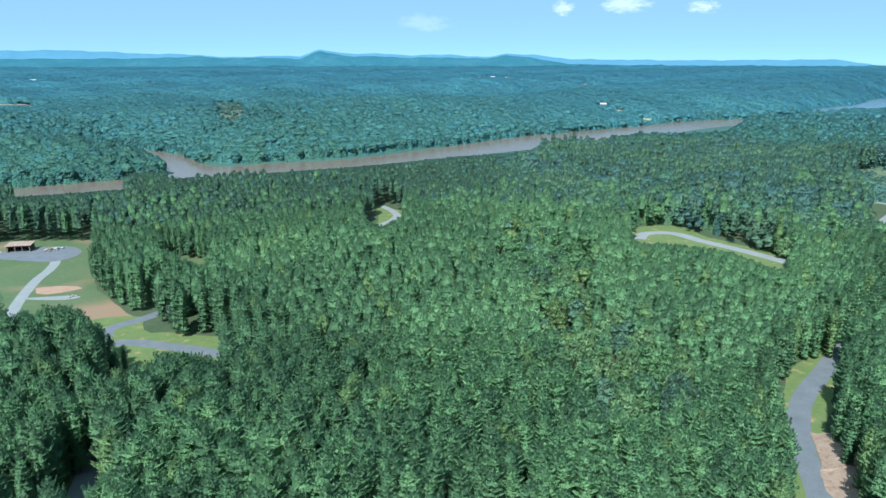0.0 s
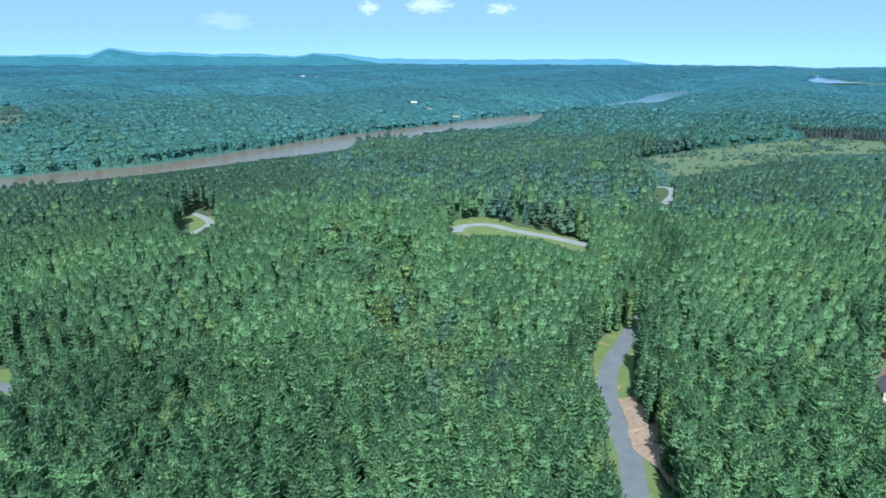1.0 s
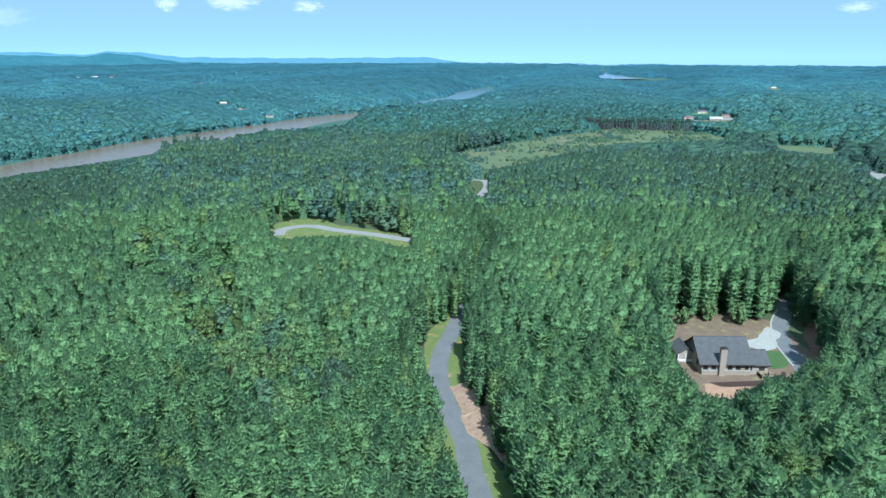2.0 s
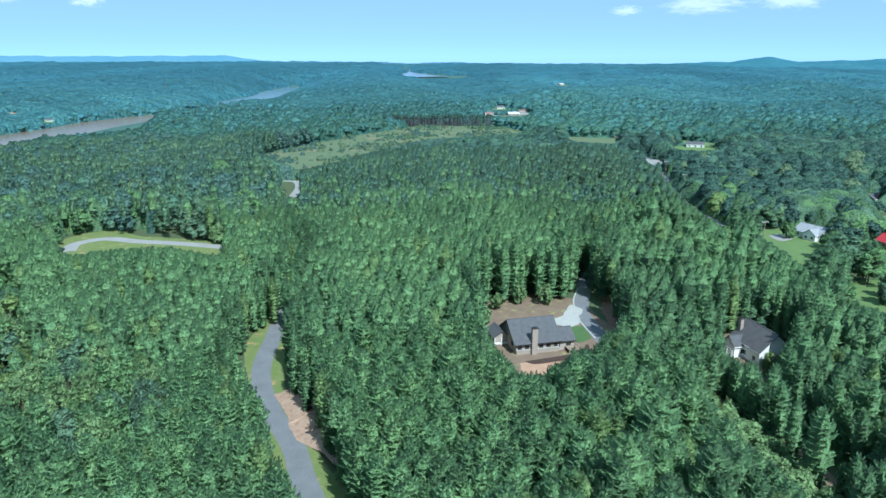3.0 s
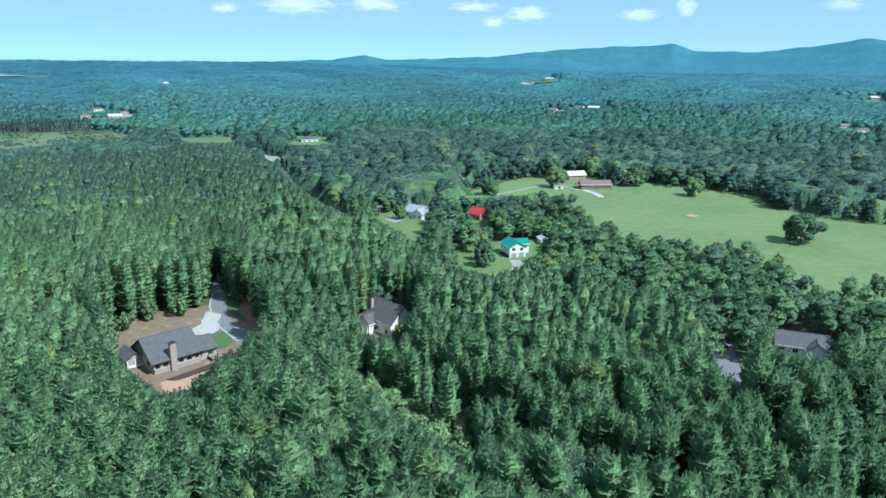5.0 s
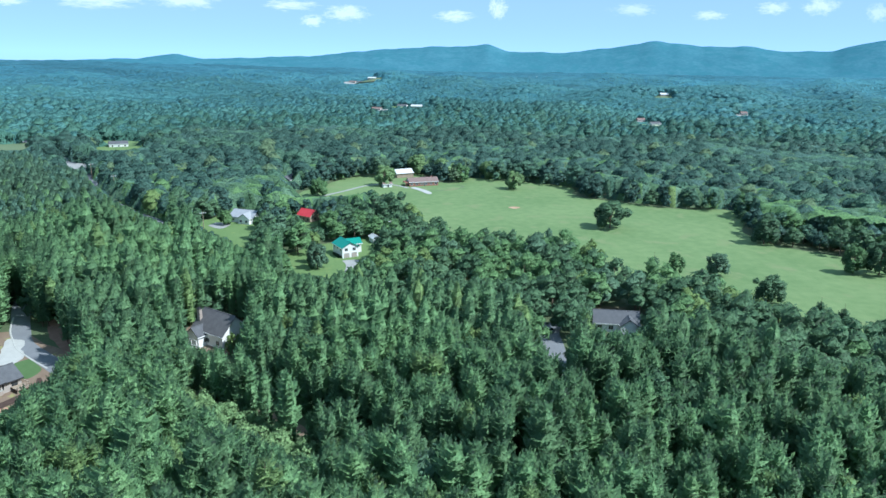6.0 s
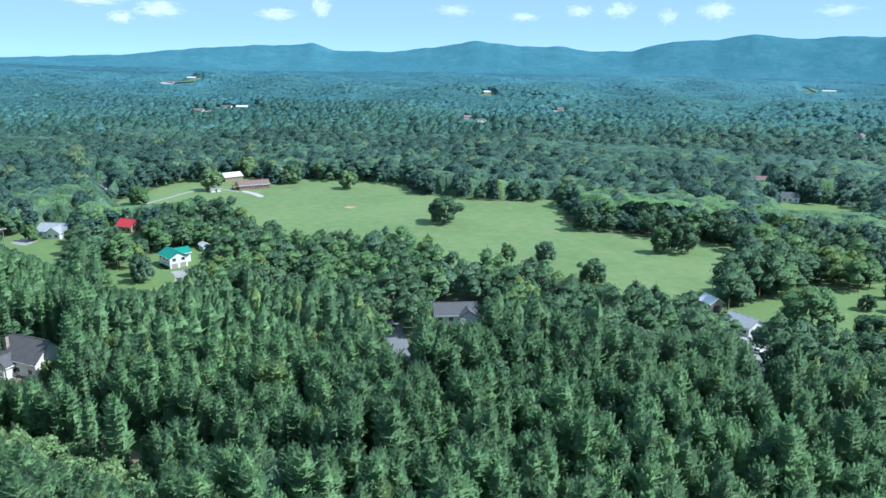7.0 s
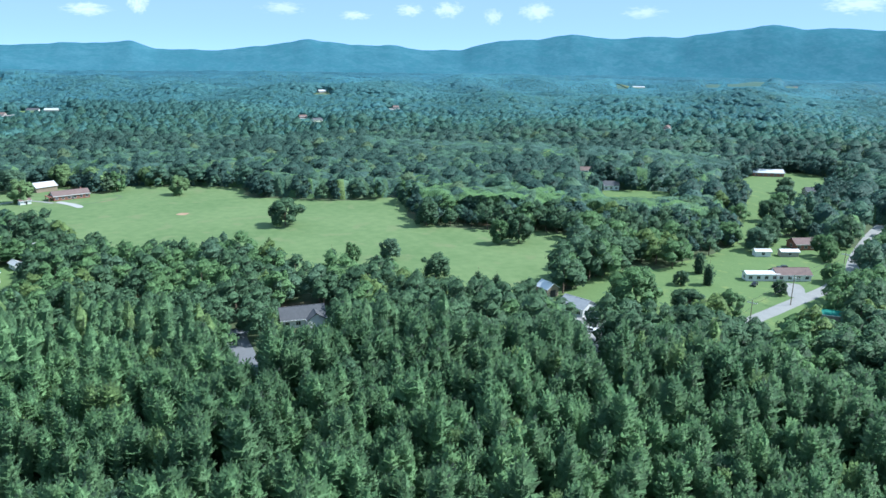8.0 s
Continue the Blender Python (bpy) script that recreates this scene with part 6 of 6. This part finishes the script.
# ---------------------------------------------------------------- vehicles, poles and small things
def car(x, y, ang, paint, label, pickup=False):
    c = root_at("pickup_truck" if pickup else "car", x, y, ang, label, "truck" if pickup else "car", lift=0.14)
    body = prism([(-0.88, 0.35), (0.88, 0.35), (0.9, 0.62), (0.84, 0.95), (-0.84, 0.95), (-0.9, 0.62)], -2.3, 2.3)
    bmesh.ops.bevel(body, geom=body.edges[:], offset=0.09, segments=2, affect="EDGES")
    b = part("body", body, paint, c)
    x0, x1 = (-0.5, 1.3) if pickup else (-2.0, 1.0)
    cab = bmesh.new()
    lo = [(x0, -0.8, 0.93), (x1, -0.8, 0.93), (x1, 0.8, 0.93), (x0, 0.8, 0.93)]
    hi = [(x0 + 0.35, -0.66, 1.5), (x1 - 0.7, -0.66, 1.5), (x1 - 0.7, 0.66, 1.5), (x0 + 0.35, 0.66, 1.5)]
    vs = [cab.verts.new(p) for p in lo + hi]
    for f in ((4, 5, 6, 7), (0, 1, 5, 4), (1, 2, 6, 5), (2, 3, 7, 6), (3, 0, 4, 7), (3, 2, 1, 0)):
        cab.faces.new([vs[i] for i in f])
    k = part("cabin", cab, GLASS, c)
    part("cabin_roof", boxes(((x0 + 0.3, -0.68, 1.49), (x1 - 0.66, 0.68, 1.55))), paint, k)
    for wx in (-1.45, 1.45):
        for wy in (-0.82, 0.82):
            tyre = bmesh.new()
            bmesh.ops.create_cone(tyre, cap_ends=True, segments=14, radius1=0.34, radius2=0.34, depth=0.22)
            w = part("wheel", turned(tyre, pose(wx, wy, 0.34, 90, 0, 0)), DARK, c)
            rim = bmesh.new()
            bmesh.ops.create_cone(rim, cap_ends=True, segments=10, radius1=0.2, radius2=0.2, depth=0.25)
            part("rim", turned(rim, pose(wx, wy, 0.34, 90, 0, 0)), TIN, w)
    for sy in (-0.6, 0.6):
        part("headlight", boxes(((2.26, sy - 0.16, 0.68), (2.33, sy + 0.16, 0.82))), SIDING, b)
    return c


WHITE_PAINT = surface("white_car_paint", (0.74, 0.75, 0.76), (0.80, 0.81, 0.82), 0.5, 0.25, spec=0.6)
DARK_PAINT = surface("dark_car_paint", (0.025, 0.027, 0.032), (0.04, 0.042, 0.05), 0.5, 0.2, spec=0.6)
SILVER_PAINT = surface("silver_car_paint", (0.40, 0.42, 0.44), (0.48, 0.50, 0.52), 0.5, 0.25, metal=0.5)
for x, y, a, p, label, pick in ((213, -28.5, 30, SILVER_PAINT, "silver car parked on a pad in the trees", False),
                                (186, -147.5, 70, WHITE_PAINT, "white car parked on grass by a bungalow", False),
                                (173, -134, 50, WHITE_PAINT, "white pickup truck in a gravel yard", True),
                                (180, -139.5, 40, SILVER_PAINT, "silver car close to the bungalow", False),
                                (184, -229.5, 118, DARK_PAINT, "dark car beside the white mobile home", False),
                                (188, -222.5, 118, DARK_PAINT, "dark pickup truck on the lawn edge", True),
                                (210, -293, 40, WHITE_PAINT, "white car beside the brick house", False),
                                (200, -252, 60, DARK_PAINT, "dark car in the yard by the sheds", False)):
    car(x, y, a, p, label, pick)


def cyl(r0, r1, z0, z1, seg=8):
    bm = bmesh.new()
    bmesh.ops.create_cone(bm, cap_ends=True, segments=seg, radius1=r0, radius2=r1, depth=z1 - z0)
    return turned(bm, pose(0, 0, (z0 + z1) / 2))


def utility_pole(x, y, ang):
    p = root_at("utility_pole", x, y, ang, "grey wooden utility pole with a crossarm", "pole", "utility poles along the roads")
    part("shaft", cyl(0.2, 0.13, -0.8, 11.5), WOOD, p)
    arm = part("crossarm", boxes(((-1.6, -0.08, 10.4), (1.6, 0.08, 10.62))), TIN, p, "pale weathered crossarm")
    for u in (-1.4, -0.5, 0.5, 1.4):
        part("insulator", turned(cyl(0.07, 0.05, 0, 0.25, 6), pose(u, 0, 10.62)), SIDING, arm)
    return p


POLES = [(432, 216), (396, 186), (362, 152), (331, 124), (478, 254), (180, -262), (166, -216), (152, -180), (320, 32)]
for x, y in POLES:
    utility_pole(x, y, -45 if y > 0 else 20)


def cable(points, sag):
    cu = bpy.data.curves.new("power_line", "CURVE")
    cu.dimensions, cu.bevel_depth, cu.bevel_resolution = "3D", 0.035, 1
    for off in (-1.4, 1.4):
        sp = cu.splines.new("POLY")
        pts = []
        for (ax, ay), (bx, by) in zip(points, points[1:]):
            for t in np.arange(0, 1, 0.1):
                x, y = ax + (bx - ax) * t, ay + (by - ay) * t
                za, zb = ground_z(ax, ay) + 10.9, ground_z(bx, by) + 10.9
                pts.append((x + off * 0.7, y + off * 0.7, za + (zb - za) * t - sag * 4 * t * (1 - t), 1))
        sp.points.add(len(pts) - 1)
        for q, c in zip(sp.points, pts):
            q.co = c
    cu.materials.append(DARK)
    return tagged(new("power_line", cu), "sagging black power cables between poles", "cable")


cable([(478, 254), (432, 216), (396, 186), (362, 152), (331, 124)], 0.8)
cable([(180, -262), (166, -216), (152, -180), (140, -150)], 0.9)

for x, y in ((83.5, 176), (77.5, 159), (66, 131)):
    p = root_at("marker_post", x, y, 0, "short white marker post on the road verge", "post", "posts along the verge")
    part("stake", box(bmesh.new(), (-0.07, -0.07, -0.1), (0.07, 0.07, 1.1), 0.015), SIDING, p)
    part("cap", box(bmesh.new(), (-0.1, -0.1, 1.1), (0.1, 0.1, 1.2), 0.015), TIN, p)

# building plot: timber frame, heaps of timber and rubble
h = root_at("unfinished_shed", -197, 319, 12, "half-built dark timber shed on a paved pad", "shed", lift=0.14)
part("wall", boxes(((-5, -3, 0), (-4.8, 3, 2.9)), ((-5, 2.8, 0), (5, 3, 2.9)), ((4.8, -3, 0), (5, 3, 2.9))), surface("dark_boards", (0.05, 0.035, 0.03), (0.10, 0.07, 0.055), 1.0, 0.8), h)
part("roof", prism([(-3.5, 2.9), (3.5, 3.4), (3.5, 3.6), (-3.5, 3.1)], -5.5, 5.5), surface("bare_sheathing", (0.30, 0.20, 0.15), (0.46, 0.34, 0.27), 0.8, 0.8), h, "bare wooden roof sheathing")
for u in (-4.6, -1.5, 1.5, 4.6):
    part("post", boxes(((u - 0.1, -3, 0), (u + 0.1, -2.8, 2.9))), WOOD, h)


def heap(name, x, y, n, spread, size, mats, label, category, seed):
    r = random.Random(seed)
    h = root_at(name, x, y, r.uniform(0, 360), label, category, lift=0.1)
    for k in range(n):
        d, a = spread * math.sqrt(r.random()), r.uniform(0, 6.28)
        s = size * r.uniform(0.5, 1.2)
        bm = bmesh.new()
        bmesh.ops.create_icosphere(bm, subdivisions=1, radius=s)
        for v in bm.verts:
            v.co *= r.uniform(0.75, 1.2)
            v.co.z *= 0.6
        part("lump", turned(bm, pose(math.cos(a) * d, math.sin(a) * d * 0.6, s * 0.35 + max(0, (spread - d)) * 0.15, r.uniform(-20, 20), r.uniform(-20, 20), r.uniform(0, 360))), mats[k % len(mats)], h)
    return h


heap("rubble_heap", -182, 320, 16, 4.5, 0.9, [STONE, CONCRETE, WOOD], "heap of building rubble and offcuts", "rubble", 1)
heap("rubble_heap", -207, 314, 12, 4.0, 0.8, [CONCRETE, STONE], "pale heap of broken concrete", "rubble", 2)
heap("stone_heap", 161, 102, 20, 4.0, 0.7, [CONCRETE, surface("blue_tarp", (0.25, 0.42, 0.55), (0.4, 0.55, 0.65), 1.0, 0.5), SIDING], "pile of pale stone and blue-wrapped pallets", "pile", 3)
heap("rubble_heap", -139, 251, 8, 2.4, 0.5, [STONE, CONCRETE], "small heap of pale gravel", "rubble", 4)
